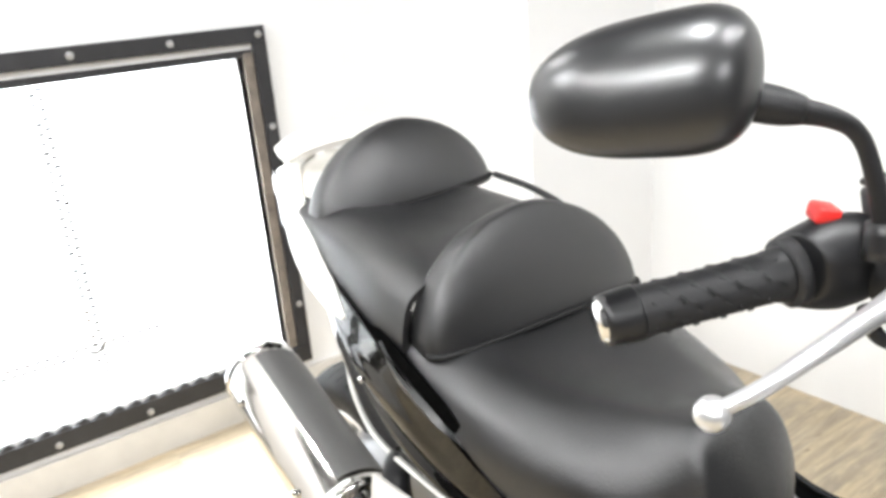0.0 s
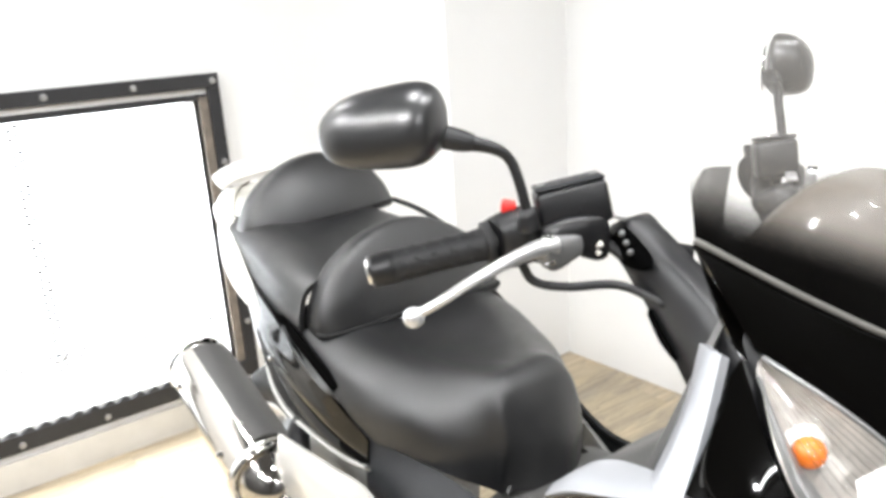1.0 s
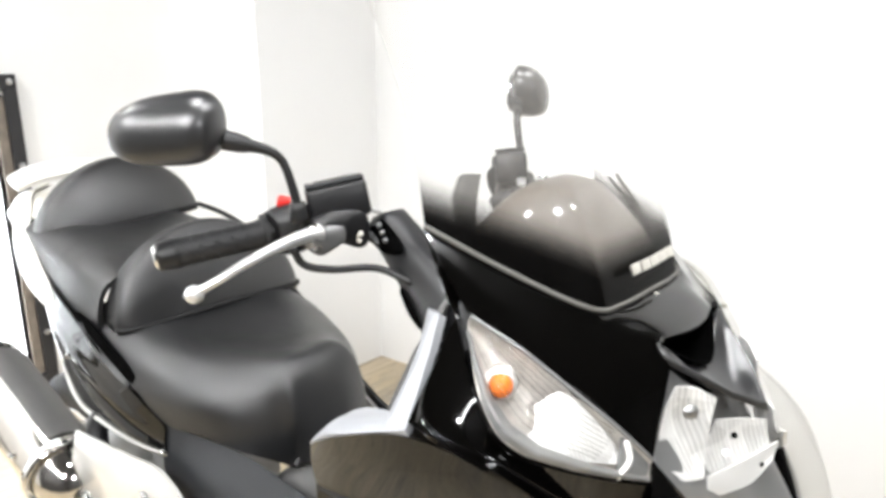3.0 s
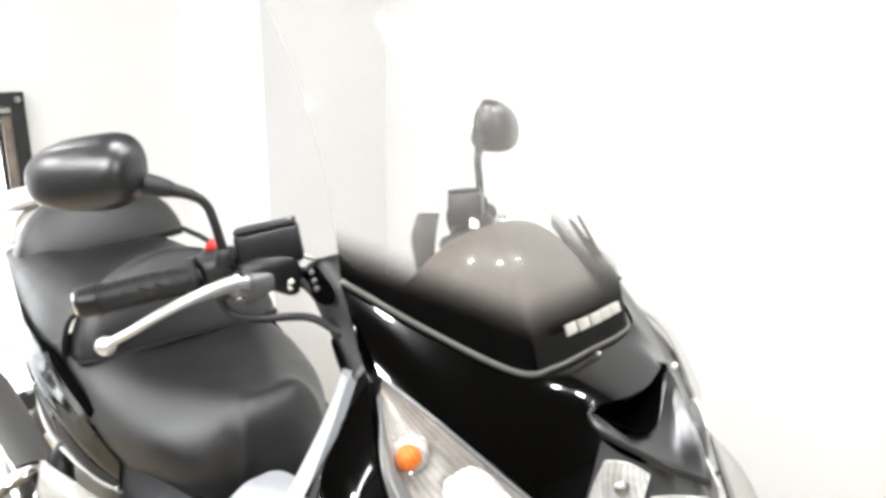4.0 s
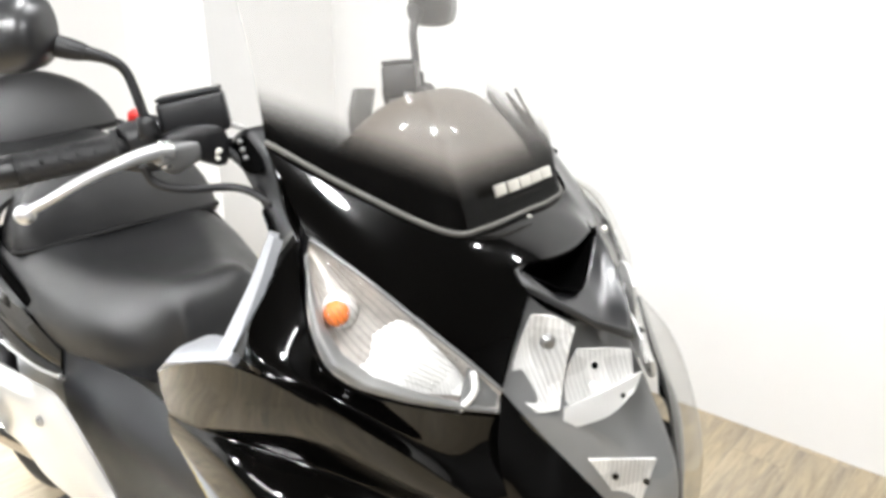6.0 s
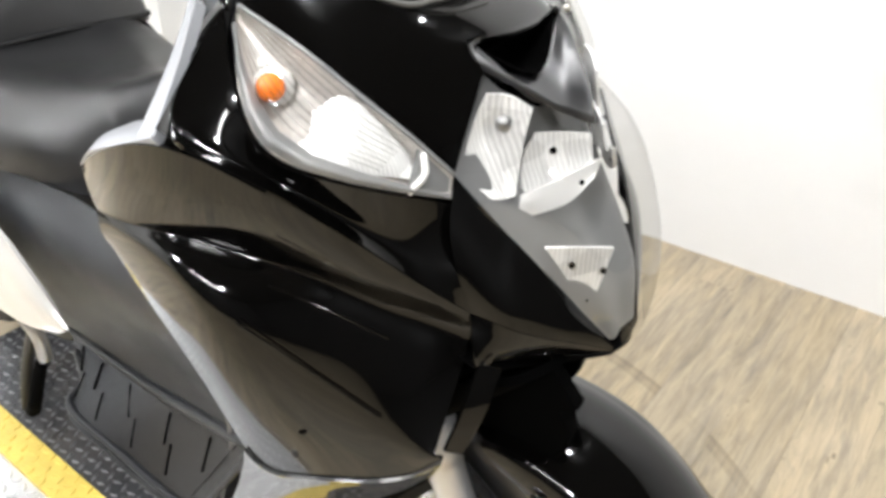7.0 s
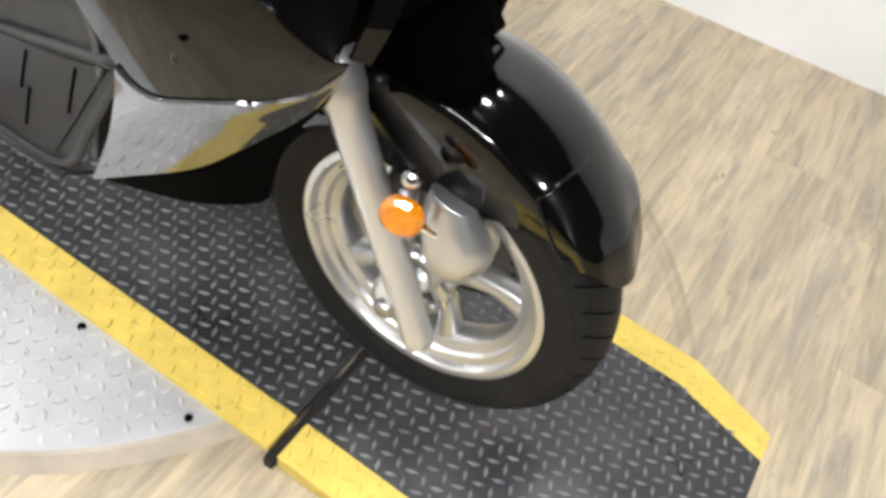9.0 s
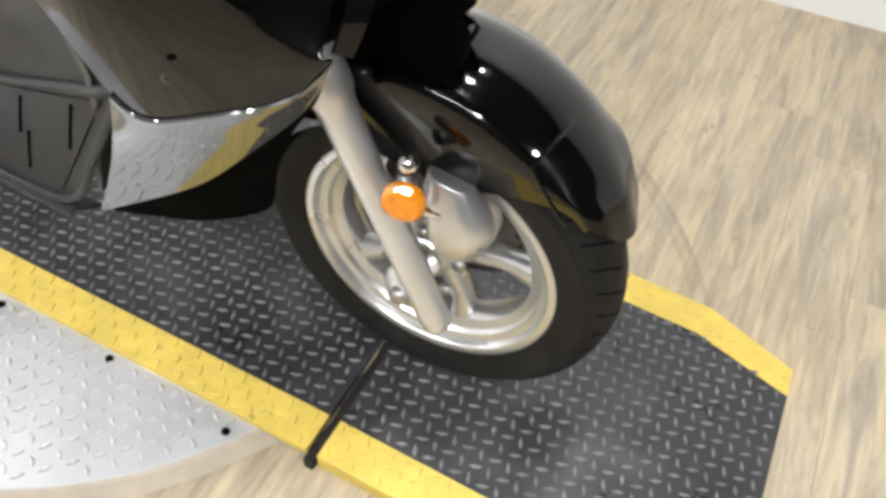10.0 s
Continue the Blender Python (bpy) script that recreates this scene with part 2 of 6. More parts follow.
def wood_material():
    """Wood-look vinyl plank: warm tan with grey weathered streaks along the board, varied from board to board."""
    m = bpy.data.materials.new("wood_look_vinyl")
    m.use_nodes = True
    nt = m.node_tree
    L = nt.links.new
    b = nt.nodes["Principled BSDF"]
    co = nt.nodes.new("ShaderNodeNewGeometry")
    info = nt.nodes.new("ShaderNodeObjectInfo")
    sh = nt.nodes.new("ShaderNodeVectorMath")
    sh.operation = "ADD"
    rv = nt.nodes.new("ShaderNodeVectorMath")
    rv.operation = "SCALE"
    rv.inputs[0].default_value = (3.1, 17.0, 5.0)
    L(info.outputs["Random"], rv.inputs["Scale"])
    L(co.outputs["Position"], sh.inputs[0])
    L(rv.outputs["Vector"], sh.inputs[1])

    def streak(sx, sy, detail, dist):
        mp = nt.nodes.new("ShaderNodeMapping")
        mp.inputs["Scale"].default_value = (sx, sy, 1)
        L(sh.outputs["Vector"], mp.inputs["Vector"])
        n = nt.nodes.new("ShaderNodeTexNoise")
        n.inputs["Scale"].default_value = 1
        n.inputs["Detail"].default_value = detail
        n.inputs["Roughness"].default_value = 0.70
        n.inputs["Distortion"].default_value = dist
        L(mp.outputs["Vector"], n.inputs["Vector"])
        return n

    n1, n2, n3 = streak(25, 3.0, 10, 0.7), streak(75, 6, 8, 0.4), streak(3.0, 1.2, 3, 0.2)
    r1 = nt.nodes.new("ShaderNodeValToRGB")
    e = r1.color_ramp.elements
    e[0].position, e[0].color = 0.32, (0.275, 0.234, 0.180, 1)
    e[1].position, e[1].color = 0.57, (0.485, 0.392, 0.254, 1)
    k = r1.color_ramp.elements.new(0.455)
    k.color = (0.385, 0.316, 0.217, 1)
    L(n1.outputs["Fac"], r1.inputs["Fac"])
    mix = nt.nodes.new("ShaderNodeMix")
    mix.data_type, mix.blend_type = "RGBA", "MULTIPLY"
    mix.inputs["Factor"].default_value = 0.65
    r2 = nt.nodes.new("ShaderNodeValToRGB")
    r2.color_ramp.elements[0].position, r2.color_ramp.elements[0].color = 0.30, (0.62, 0.60, 0.58, 1)
    r2.color_ramp.elements[1].position, r2.color_ramp.elements[1].color = 0.62, (1.1, 1.1, 1.1, 1)
    L(n2.outputs["Fac"], r2.inputs["Fac"])
    L(r1.outputs["Color"], mix.inputs["A"])
    L(r2.outputs["Color"], mix.inputs["B"])
    hs = nt.nodes.new("ShaderNodeHueSaturation")
    v = nt.nodes.new("ShaderNodeMapRange")
    v.inputs["To Min"].default_value, v.inputs["To Max"].default_value = 0.91, 1.09
    L(info.outputs["Random"], v.inputs["Value"])
    L(v.outputs["Result"], hs.inputs["Value"])
    s = nt.nodes.new("ShaderNodeMapRange")
    s.inputs["To Min"].default_value, s.inputs["To Max"].default_value = 0.72, 1.12
    L(n3.outputs["Fac"], s.inputs["Value"])
    L(s.outputs["Result"], hs.inputs["Saturation"])
    L(mix.outputs["Result"], hs.inputs["Color"])
    # small dark knots, and the curved scuff that turning wheels left
    n4 = streak(26, 15, 2, 0.3)
    kn = nt.nodes.new("ShaderNodeMapRange")
    kn.inputs["From Min"].default_value, kn.inputs["From Max"].default_value = 0.70, 0.78
    kn.inputs["To Min"].default_value, kn.inputs["To Max"].default_value = 0.0, 0.6
    L(n4.outputs["Fac"], kn.inputs["Value"])
    dist = nt.nodes.new("ShaderNodeVectorMath")
    dist.operation = "DISTANCE"
    dist.inputs[1].default_value = (-0.468, -0.059, 0)
    L(co.outputs["Position"], dist.inputs[0])
    marks = kn.outputs["Result"]
    for radius, wide, deep in ((0.961, 0.006, 0.34), (0.939, 0.004, 0.24), (0.950, 0.018, 0.20)):
        cm = nt.nodes.new("ShaderNodeMath")
        cm.operation = "COMPARE"
        cm.inputs[1].default_value, cm.inputs[2].default_value = radius, wide
        L(dist.outputs["Value"], cm.inputs[0])
        th = nt.nodes.new("ShaderNodeMapRange")
        th.inputs["From Min"].default_value, th.inputs["From Max"].default_value = 0.42, 0.62
        th.inputs["To Min"].default_value, th.inputs["To Max"].default_value = 0.0, deep
        L(n3.outputs["Fac"], th.inputs["Value"])
        pr = nt.nodes.new("ShaderNodeMath")
        pr.operation = "MULTIPLY"
        L(cm.outputs["Value"], pr.inputs[0])
        L(th.outputs["Result"], pr.inputs[1])
        mxm = nt.nodes.new("ShaderNodeMath")
        mxm.operation = "MAXIMUM"
        L(marks, mxm.inputs[0])
        L(pr.outputs["Value"], mxm.inputs[1])
        marks = mxm.outputs["Value"]
    dk = nt.nodes.new("ShaderNodeMix")
    dk.data_type = "RGBA"
    dk.inputs["B"].default_value = (0.07, 0.052, 0.038, 1)
    L(marks, dk.inputs["Factor"])
    L(hs.outputs["Color"], dk.inputs["A"])
    L(dk.outputs["Result"], b.inputs["Base Color"])
    b.inputs["Roughness"].default_value = 0.42
    bp = nt.nodes.new("ShaderNodeBump")
    bp.inputs["Strength"].default_value = 0.15
    bp.inputs["Distance"].default_value = 0.002
    L(n2.outputs["Fac"], bp.inputs["Height"])
    L(bp.outputs["Normal"], b.inputs["Normal"])
    return m


def scuffed(m, dark, scale, lo, hi, most):
    """Adds small dark scuffs to a material's colour."""
    nt = m.node_tree
    b = nt.nodes["Principled BSDF"]
    src = b.inputs["Base Color"].links[0].from_socket
    co = nt.nodes.new("ShaderNodeTexCoord")
    n = nt.nodes.new("ShaderNodeTexNoise")
    n.inputs["Scale"].default_value = scale
    n.inputs["Detail"].default_value = 5
    nt.links.new(co.outputs["Object"], n.inputs["Vector"])
    r = nt.nodes.new("ShaderNodeMapRange")
    r.inputs["From Min"].default_value, r.inputs["From Max"].default_value = lo, hi
    r.inputs["To Min"].default_value, r.inputs["To Max"].default_value = 0.0, most
    nt.links.new(n.outputs["Fac"], r.inputs["Value"])
    mx = nt.nodes.new("ShaderNodeMix")
    mx.data_type = "RGBA"
    mx.inputs["B"].default_value = (*dark, 1)
    nt.links.new(r.outputs["Result"], mx.inputs["Factor"])
    nt.links.new(src, mx.inputs["A"])
    nt.links.new(mx.outputs["Result"], b.inputs["Base Color"])


scuffed(M_YELLOW, (0.05, 0.04, 0.025), 42, 0.68, 0.75, 0.6)
scuffed(M_MAT, (0.10, 0.09, 0.08), 9, 0.50, 0.72, 0.5)
M_SCREEN, M_WOOD = screen_material(), wood_material()


# ---- mesh helpers ----
def thing(name, label, category, m=None, group="", kind=""):
    ob = new(name)
    if m is not None:
        ob.matrix_world = m
    return tagged(ob, label, category, group, kind)


def part(name, bm, material, parent=None, label="", smooth=True, bevel=0.0, thick=0.0, split=48):
    """Links a bmesh as one mesh object, under a thing or a part where one is given."""
    bmesh.ops.recalc_face_normals(bm, faces=bm.faces)
    me = bpy.data.meshes.new(name)
    bm.to_mesh(me)
    bm.free()
    me.materials.append(material)
    if smooth:
        for p in me.polygons:
            p.use_smooth = True
    ob = new(name, me)
    if parent is not None:
        ob.parent = parent
    if thick:
        s = ob.modifiers.new("thickness", "SOLIDIFY")
        s.thickness, s.offset = thick, -1
    if bevel:
        b = ob.modifiers.new("bevel", "BEVEL")
        b.width, b.segments, b.limit_method, b.angle_limit = bevel, 2, "ANGLE", radians(35)
        b.harden_normals = False
    if smooth and (bevel or thick):
        e = ob.modifiers.new("split", "EDGE_SPLIT")
        e.split_angle = radians(split)
    if label:
        ob["label"] = label
    return ob


def curve_points(pts, n, closed=False):
    """n points along a Catmull-Rom curve through pts."""
    pts = [Vector(p) for p in pts]
    k = len(pts)
    if k == 2 and not closed:
        return [pts[0].lerp(pts[1], i / (n - 1)) for i in range(n)]
    out = []
    spans = k if closed else k - 1
    for i in range(n):
        u = i / n * spans if closed else i / (n - 1) * spans
        s = min(int(u), spans - 1)
        f = u - s
        if closed:
            p0, p1, p2, p3 = (pts[(s + j) % k] for j in (-1, 0, 1, 2))
        else:
            p1, p2 = pts[s], pts[s + 1]
            p0 = pts[s - 1] if s > 0 else p1 * 2 - p2
            p3 = pts[s + 2] if s + 2 < k else p2 * 2 - p1
        out.append(0.5 * (2 * p1 + (p2 - p0) * f + (2 * p0 - 5 * p1 + 4 * p2 - p3) * f * f + (3 * p1 - p0 - 3 * p2 + p3) * f * f * f))
    return out


def skin(sections, nu=12, nv=16, closed=False, caps=False, straight=False):
    """A smooth sheet or tube through cross-sections, each a short list of control points."""
    rows = [[Vector(p) for p in s] if straight else curve_points(s, nu, closed) for s in sections]
    n = len(rows[0])
    cols = [curve_points([r[i] for r in rows], nv) for i in range(n)]
    bm = bmesh.new()
    g = [[bm.verts.new(cols[i][j]) for i in range(n)] for j in range(nv)]
    for j in range(nv - 1):
        for i in range(n if closed else n - 1):
            a = (i + 1) % n
            bm.faces.new((g[j][i], g[j][a], g[j + 1][a], g[j + 1][i]))
    if caps and closed:
        bm.faces.new(g[0])
        bm.faces.new(g[-1][::-1])
    bmesh.ops.remove_doubles(bm, verts=bm.verts, dist=1e-5)
    return bm


def whole(half):
    """Sections given from the centre line outwards on the right side, completed with the left side."""
    return [[(x, -y, z) for x, y, z in s[:0:-1]] + list(s) for s in half]


def box(x0, x1, y0, y1, z0, z1):
    bm = bmesh.new()
    bmesh.ops.create_cube(bm, size=1)
    for v in bm.verts:
        v.co = Vector(((x0, x1)[v.co.x > 0], (y0, y1)[v.co.y > 0], (z0, z1)[v.co.z > 0]))
    return bm


def prism(outline, z0, z1):
    """An upright solid on a plan outline; z may be a function of x."""
    bm = bmesh.new()
    lo = [bm.verts.new((x, y, z0(x) if callable(z0) else z0)) for x, y in outline]
    hi = [bm.verts.new((x, y, z1(x) if callable(z1) else z1)) for x, y in outline]
    bm.faces.new(lo[::-1])
    bm.faces.new(hi)
    for i in range(len(outline)):
        j = (i + 1) % len(outline)
        bm.faces.new((lo[i], lo[j], hi[j], hi[i]))
    return bm


def softened(bm, rounds):
    """Rounds a cushion's edges; its rim stays."""
    inner = [v for v in bm.verts if not v.is_boundary]
    for _ in range(rounds):
        bmesh.ops.smooth_vert(bm, verts=inner, factor=0.5, use_axis_x=True, use_axis_y=True, use_axis_z=True)
    return bm


def tube(path, radius, n=28, sides=10, caps=True):
    """A round bar along a smooth path; radius is a number or one number for each path point."""
    pts = curve_points(path, n)
    rad = [radius] * len(path) if not isinstance(radius, (list, tuple)) else list(radius)
    rr = [p.x for p in curve_points([(r, 0, 0) for r in rad], n)]
    bm = bmesh.new()
    rings = []
    side = None
    for i, p in enumerate(pts):
        t = (pts[min(i + 1, n - 1)] - pts[max(i - 1, 0)]).normalized()
        if side is None:
            side = t.orthogonal().normalized()
        side = (side - t * side.dot(t)).normalized()
        up = t.cross(side)
        rings.append([bm.verts.new(p + rr[i] * (math.cos(a) * side + math.sin(a) * up)) for a in (2 * math.pi * k / sides for k in range(sides))])
    for a, b in zip(rings, rings[1:]):
        for k in range(sides):
            bm.faces.new((a[k], a[(k + 1) % sides], b[(k + 1) % sides], b[k]))
    if caps:
        bm.faces.new(rings[0][::-1])
        bm.faces.new(rings[-1])
    return bm


def lathe(profile, axis_m, n=48, closed=False):
    """Turns (radius, along) pairs about the z axis of axis_m."""
    bm = bmesh.new()
    rings = []
    for r, h in profile:
        rings.append([bm.verts.new(axis_m @ Vector((r * math.cos(a), r * math.sin(a), h))) for a in (2 * math.pi * k / n for k in range(n))])
    pairs = list(zip(rings, rings[1:])) + ([(rings[-1], rings[0])] if closed else [])
    for a, b in pairs:
        for k in range(n):
            bm.faces.new((a[k], a[(k + 1) % n], b[(k + 1) % n], b[k]))
    bmesh.ops.remove_doubles(bm, verts=bm.verts, dist=1e-6)
    return bm


def ball(centre, r, sx=1, sy=1, sz=1, seg=16):
    bm = bmesh.new()
    bmesh.ops.create_uvsphere(bm, u_segments=seg, v_segments=seg // 2 + 2, radius=r)
    for v in bm.verts:
        v.co = Vector((v.co.x * sx, v.co.y * sy, v.co.z * sz)) + Vector(centre)
    return bm


def join(*bms):
    """Joins bmeshes into the first."""
    tmp = bpy.data.meshes.new("tmp")
    for b in bms[1:]:
        b.to_mesh(tmp)
        bms[0].from_mesh(tmp)
        b.free()
    bpy.data.meshes.remove(tmp)
    return bms[0]


# ---- the room ----
WALL_X, BACK_X = -2.55, -2.03      # window wall; wall strip beside the corner
JOG_Y, CORNER_Y = 0.87, 1.436
RIGHT_Y, FRONT_X, TOP = -3.0, 2.8, 2.7
SLOPE = 0.033                       # the long wall runs a little off the parking line
WIN_Y0, WIN_Y1, WIN_Z0, WIN_Z1 = -1.10, 0.275, 0.13, 1.247   # outer edge of the window's rubber frame
RIM = 0.075


def long_y(x):
    return CORNER_Y + SLOPE * (x - BACK_X)


def setting(name, bm, material, label, category):
    ob = part(name, bm, material, smooth=False)
    return tagged(ob, label, category, kind="structure")


oy0, oy1, oz0, oz1 = WIN_Y0 + RIM, WIN_Y1 - RIM, WIN_Z0 + RIM, WIN_Z1 - RIM
t = 0.14
wall_back = join(box(WALL_X - t, WALL_X, oy1, JOG_Y, 0, TOP), box(WALL_X - t, WALL_X, RIGHT_Y, oy0, 0, TOP),
                 box(WALL_X - t, WALL_X, oy0, oy1, 0, oz0), box(WALL_X - t, WALL_X, oy0, oy1, oz1, TOP))
setting("wall_west", wall_back, M_WALL, "white painted wall with a low window opening", "wall")
setting("wall_west_jog", box(WALL_X - t, BACK_X, JOG_Y, CORNER_Y + 0.1, 0, TOP), M_WALL, "white painted wall projection in the room corner", "wall")
setting("wall_north", prism([(BACK_X, long_y(BACK_X)), (FRONT_X, long_y(FRONT_X)), (FRONT_X, long_y(FRONT_X) + t), (BACK_X, long_y(BACK_X) + t)], 0, TOP),
        M_WALL, "plain white painted wall behind the scooter", "wall")
# south and east walls are unseen, added dark to shape the reflections
setting("wall_south", box(WALL_X - t, FRONT_X, RIGHT_Y - t, RIGHT_Y, 0, TOP), M_BACKWALL, "unseen wall, near black to keep reflections dark", "wall")
setting("wall_east", box(FRONT_X, FRONT_X + t, RIGHT_Y, 1.75, 0, TOP), M_BACKWALL, "unseen wall, near black to keep reflections dark", "wall")
# unseen ceiling, its dark colour chosen for the reflections
setting("ceiling", box(WALL_X - t, FRONT_X + t, RIGHT_Y - t, 1.8, TOP, TOP + 0.1), M_CEIL, "unseen ceiling, dark to keep reflections low", "ceiling")
setting("ground", box(WALL_X - t, FRONT_X + t, RIGHT_Y - t, 1.8, -0.12, -0.006), M_DARK, "dark subfloor under the vinyl planks", "floor")
setting("baseboard", box(WALL_X, WALL_X + 0.018, RIGHT_Y, JOG_Y, 0, 0.105), M_BASE, "worn off-white painted skirting board below the window", "baseboard")

# ceiling lamps: one long tube and round lamps
def ceiling_tube(x0, x1, y):
    ob = thing("ceiling_light", "white enamel ceiling light with a bright long tube", "ceiling light", pose((x0 + x1) / 2, y, TOP), "ceiling lights")
    h = (x1 - x0) / 2
    part("frame", box(-h, h, -0.09, 0.09, -0.045, 0), M_FIX, ob, smooth=False, bevel=0.006)
    part("tube", tube([(-h + 0.03, 0, -0.075), (0, 0, -0.075), (h - 0.03, 0, -0.075)], 0.024), M_TUBE, ob, "glowing white tube")
    return ob


ceiling_tube(-1.1, 0.7, -2.25)


def round_lamp(x, y, k=1.0):
    ob = thing("ceiling_spot", "round white ceiling lamp, brightly lit", "ceiling light", pose(x, y, TOP), "ceiling spots")
    part("housing", lathe([(0, 0), (0.145 * k, 0), (0.14 * k, -0.06), (0.128 * k, -0.06)], pose(0, 0, 0)), M_FIX, ob)
    part("lamp", lathe([(0.127 * k, -0.058), (0.10 * k, -0.066), (0.0, -0.070)], pose(0, 0, 0)), M_SPOT, ob, "bright glowing lamp")


for lx, ly, k in ((0.65, -1.95, 1), (2.45, -0.90, 1), (-1.75, -2.05, 1), (0.15, 0.14, 0.55), (0.18, 0.85, 0.45), (-0.45, -0.30, 0.55), (-2.2, -0.7, 0.55)):
    round_lamp(lx, ly, k)


# ---- low window ----
def window():
    ob = thing("window_1", "low window framed with screwed black rubber strips, bright daylight behind", "window", kind="structure")
    x = WALL_X + 0.004
    y0, y1, z0, z1 = WIN_Y0, WIN_Y1, WIN_Z0, WIN_Z1
    for nm, b in (("top_strip", (y0, y1, z1 - 0.048, z1)), ("bottom_strip", (y0, y1, z0, z0 + 0.062)),
                  ("side_strip", (y1 - 0.042, y1, z0 + 0.062, z1 - 0.048)), ("side_strip", (y0, y0 + 0.05, z0 + 0.062, z1 - 0.048))):
        part(nm, box(x, x + 0.016, *b), M_STRIP, ob, smooth=False, bevel=0.003)
    # gnawed inner lip of the frame
    part("inner_lip", box(WALL_X - 0.05, x + 0.006, y1 - RIM, y1 - 0.042, z0 + 0.062, z1 - 0.075), M_RUST, ob, "worn brown weathered lip", smooth=False, bevel=0.004)
    part("inner_lip", box(WALL_X - 0.05, x + 0.006, y0 + 0.05, y0 + RIM, z0 + 0.062, z1 - 0.075), M_RUST, ob, "worn brown weathered lip", smooth=False, bevel=0.004)
    part("head_rail", box(WALL_X - 0.05, x + 0.002, y0 + 0.05, y1 - 0.042, z1 - 0.088, z1 - 0.066), M_STRIP, ob, smooth=False, bevel=0.003)
    # serrated edge of the bottom strip
    saw = bmesh.new()
    k = int((y1 - y0 - 0.12) / 0.05)
    for i in range(k):
        ya = y0 + 0.06 + i * 0.05
        vs = [saw.verts.new((x + 0.012, ya, z0 + 0.06)), saw.verts.new((x + 0.012, ya + 0.05, z0 + 0.06)), saw.verts.new((x + 0.012, ya + 0.030, z0 + 0.076))]
        back = [saw.verts.new((v.co.x - 0.012, v.co.y, v.co.z)) for v in vs]
        saw.faces.new(vs)
        saw.faces.new(back[::-1])
        for j in range(3):
            saw.faces.new((vs[j], back[j], back[(j + 1) % 3], vs[(j + 1) % 3]))
    part("ragged_edge", saw, M_STRIP, ob, "ragged saw-toothed rubber edge", smooth=False)
    spots = [(y1 - 0.022 - 0.262 * i, z1 - 0.024) for i in range(6)] + [(y1 - 0.02, z1 - 0.30 * i) for i in (1, 2, 3)] + [(y1 - 0.29 - 0.262 * i, z0 + 0.024) for i in range(5)]
    for yy, zz in spots:
        part("screw", lathe([(0.011, 0.0), (0.010, 0.004), (0.005, 0.006), (0, 0.0062)], pose(x + 0.016, yy, zz, 0, 90, 0), 14), M_STEEL, ob, "round zinc screw head")
    part("pane", box(WALL_X - 0.105, WALL_X - 0.10, y0 + RIM, y1 - RIM, z0 + RIM, z1 - 0.088), M_PANE, ob, smooth=False).visible_shadow = False
    # perforated steel bars behind the glass
    for nm, (ya, yb, za, zb) in (("perforated_bar", (-0.375, -0.335, z0 + RIM, z1 - 0.09)), ("perforated_bar", (y0 + RIM, y1 - RIM, z0 + 0.205, z0 + 0.245))):
        bm = bmesh.new()
        vert = zb - za > yb - ya
        n = int(((zb - za) if vert else (yb - ya)) / 0.027)
        for i in range(n):
            for s in (0, 1):
                cy = (ya + 0.010 + 0.02 * s) if vert else ya + 0.027 * (i + 0.5 * s)
                cz = za + 0.027 * (i + 0.5 * s) if vert else (za + 0.010 + 0.02 * s)
                d = 0.0080
                vs = [bm.verts.new((WALL_X - 0.112, cy + d * dy, cz + d * dz)) for dy, dz in ((-1.6, -0.5), (0.6, -0.8), (1.6, 0.5), (-0.6, 0.8))]
                f = bm.faces.new(vs)
                e = bmesh.ops.extrude_face_region(bm, geom=[f])
                for v in e["geom"]:
                    if isinstance(v, bmesh.types.BMVert):
                        v.co.x -= 0.003
        tagged(part(nm, bm, M_STEEL, ob, smooth=False), "grey perforated steel bar", kind="stuff")
    # hasp and latch box at the far lower end
    part("latch_plate", box(x + 0.014, x + 0.024, -0.84, -0.70, z0 + 0.03, z0 + 0.26), M_STRIP, ob, "black latch plate", smooth=False, bevel=0.004)
    part("latch_bar", tube([(x + 0.04, -0.79, z0 + 0.09), (x + 0.045, -0.78, z0 + 0.20), (x + 0.04, -0.72, z0 + 0.21)], 0.008), M_STEEL, ob, "bare steel latch bar")
    return ob


window()
back = part("backdrop", box(WALL_X - 1.2, WALL_X - 1.18, -3.5, 2.2, -0.6, 2.6), M_SKY, smooth=False)
tagged(back, "overexposed white daylight outside the window", "backdrop", kind="structure")

# ---- rubber mat, turntable ----
MAT_Y0, MAT_Y1, BAND = -0.271, 0.327, 0.068
JOINT = -0.068
DISC_C, DISC_R, DISC_H = (-0.79, 0.10), 0.725, 0.025


def mat_z(x):
    """Top of the mat: flat on the turntable, falling to the floor in front of it."""
    if x <= JOINT:
        return 0.037
    return 0.037 - 0.024 * min(1, (x - JOINT) / 0.62)


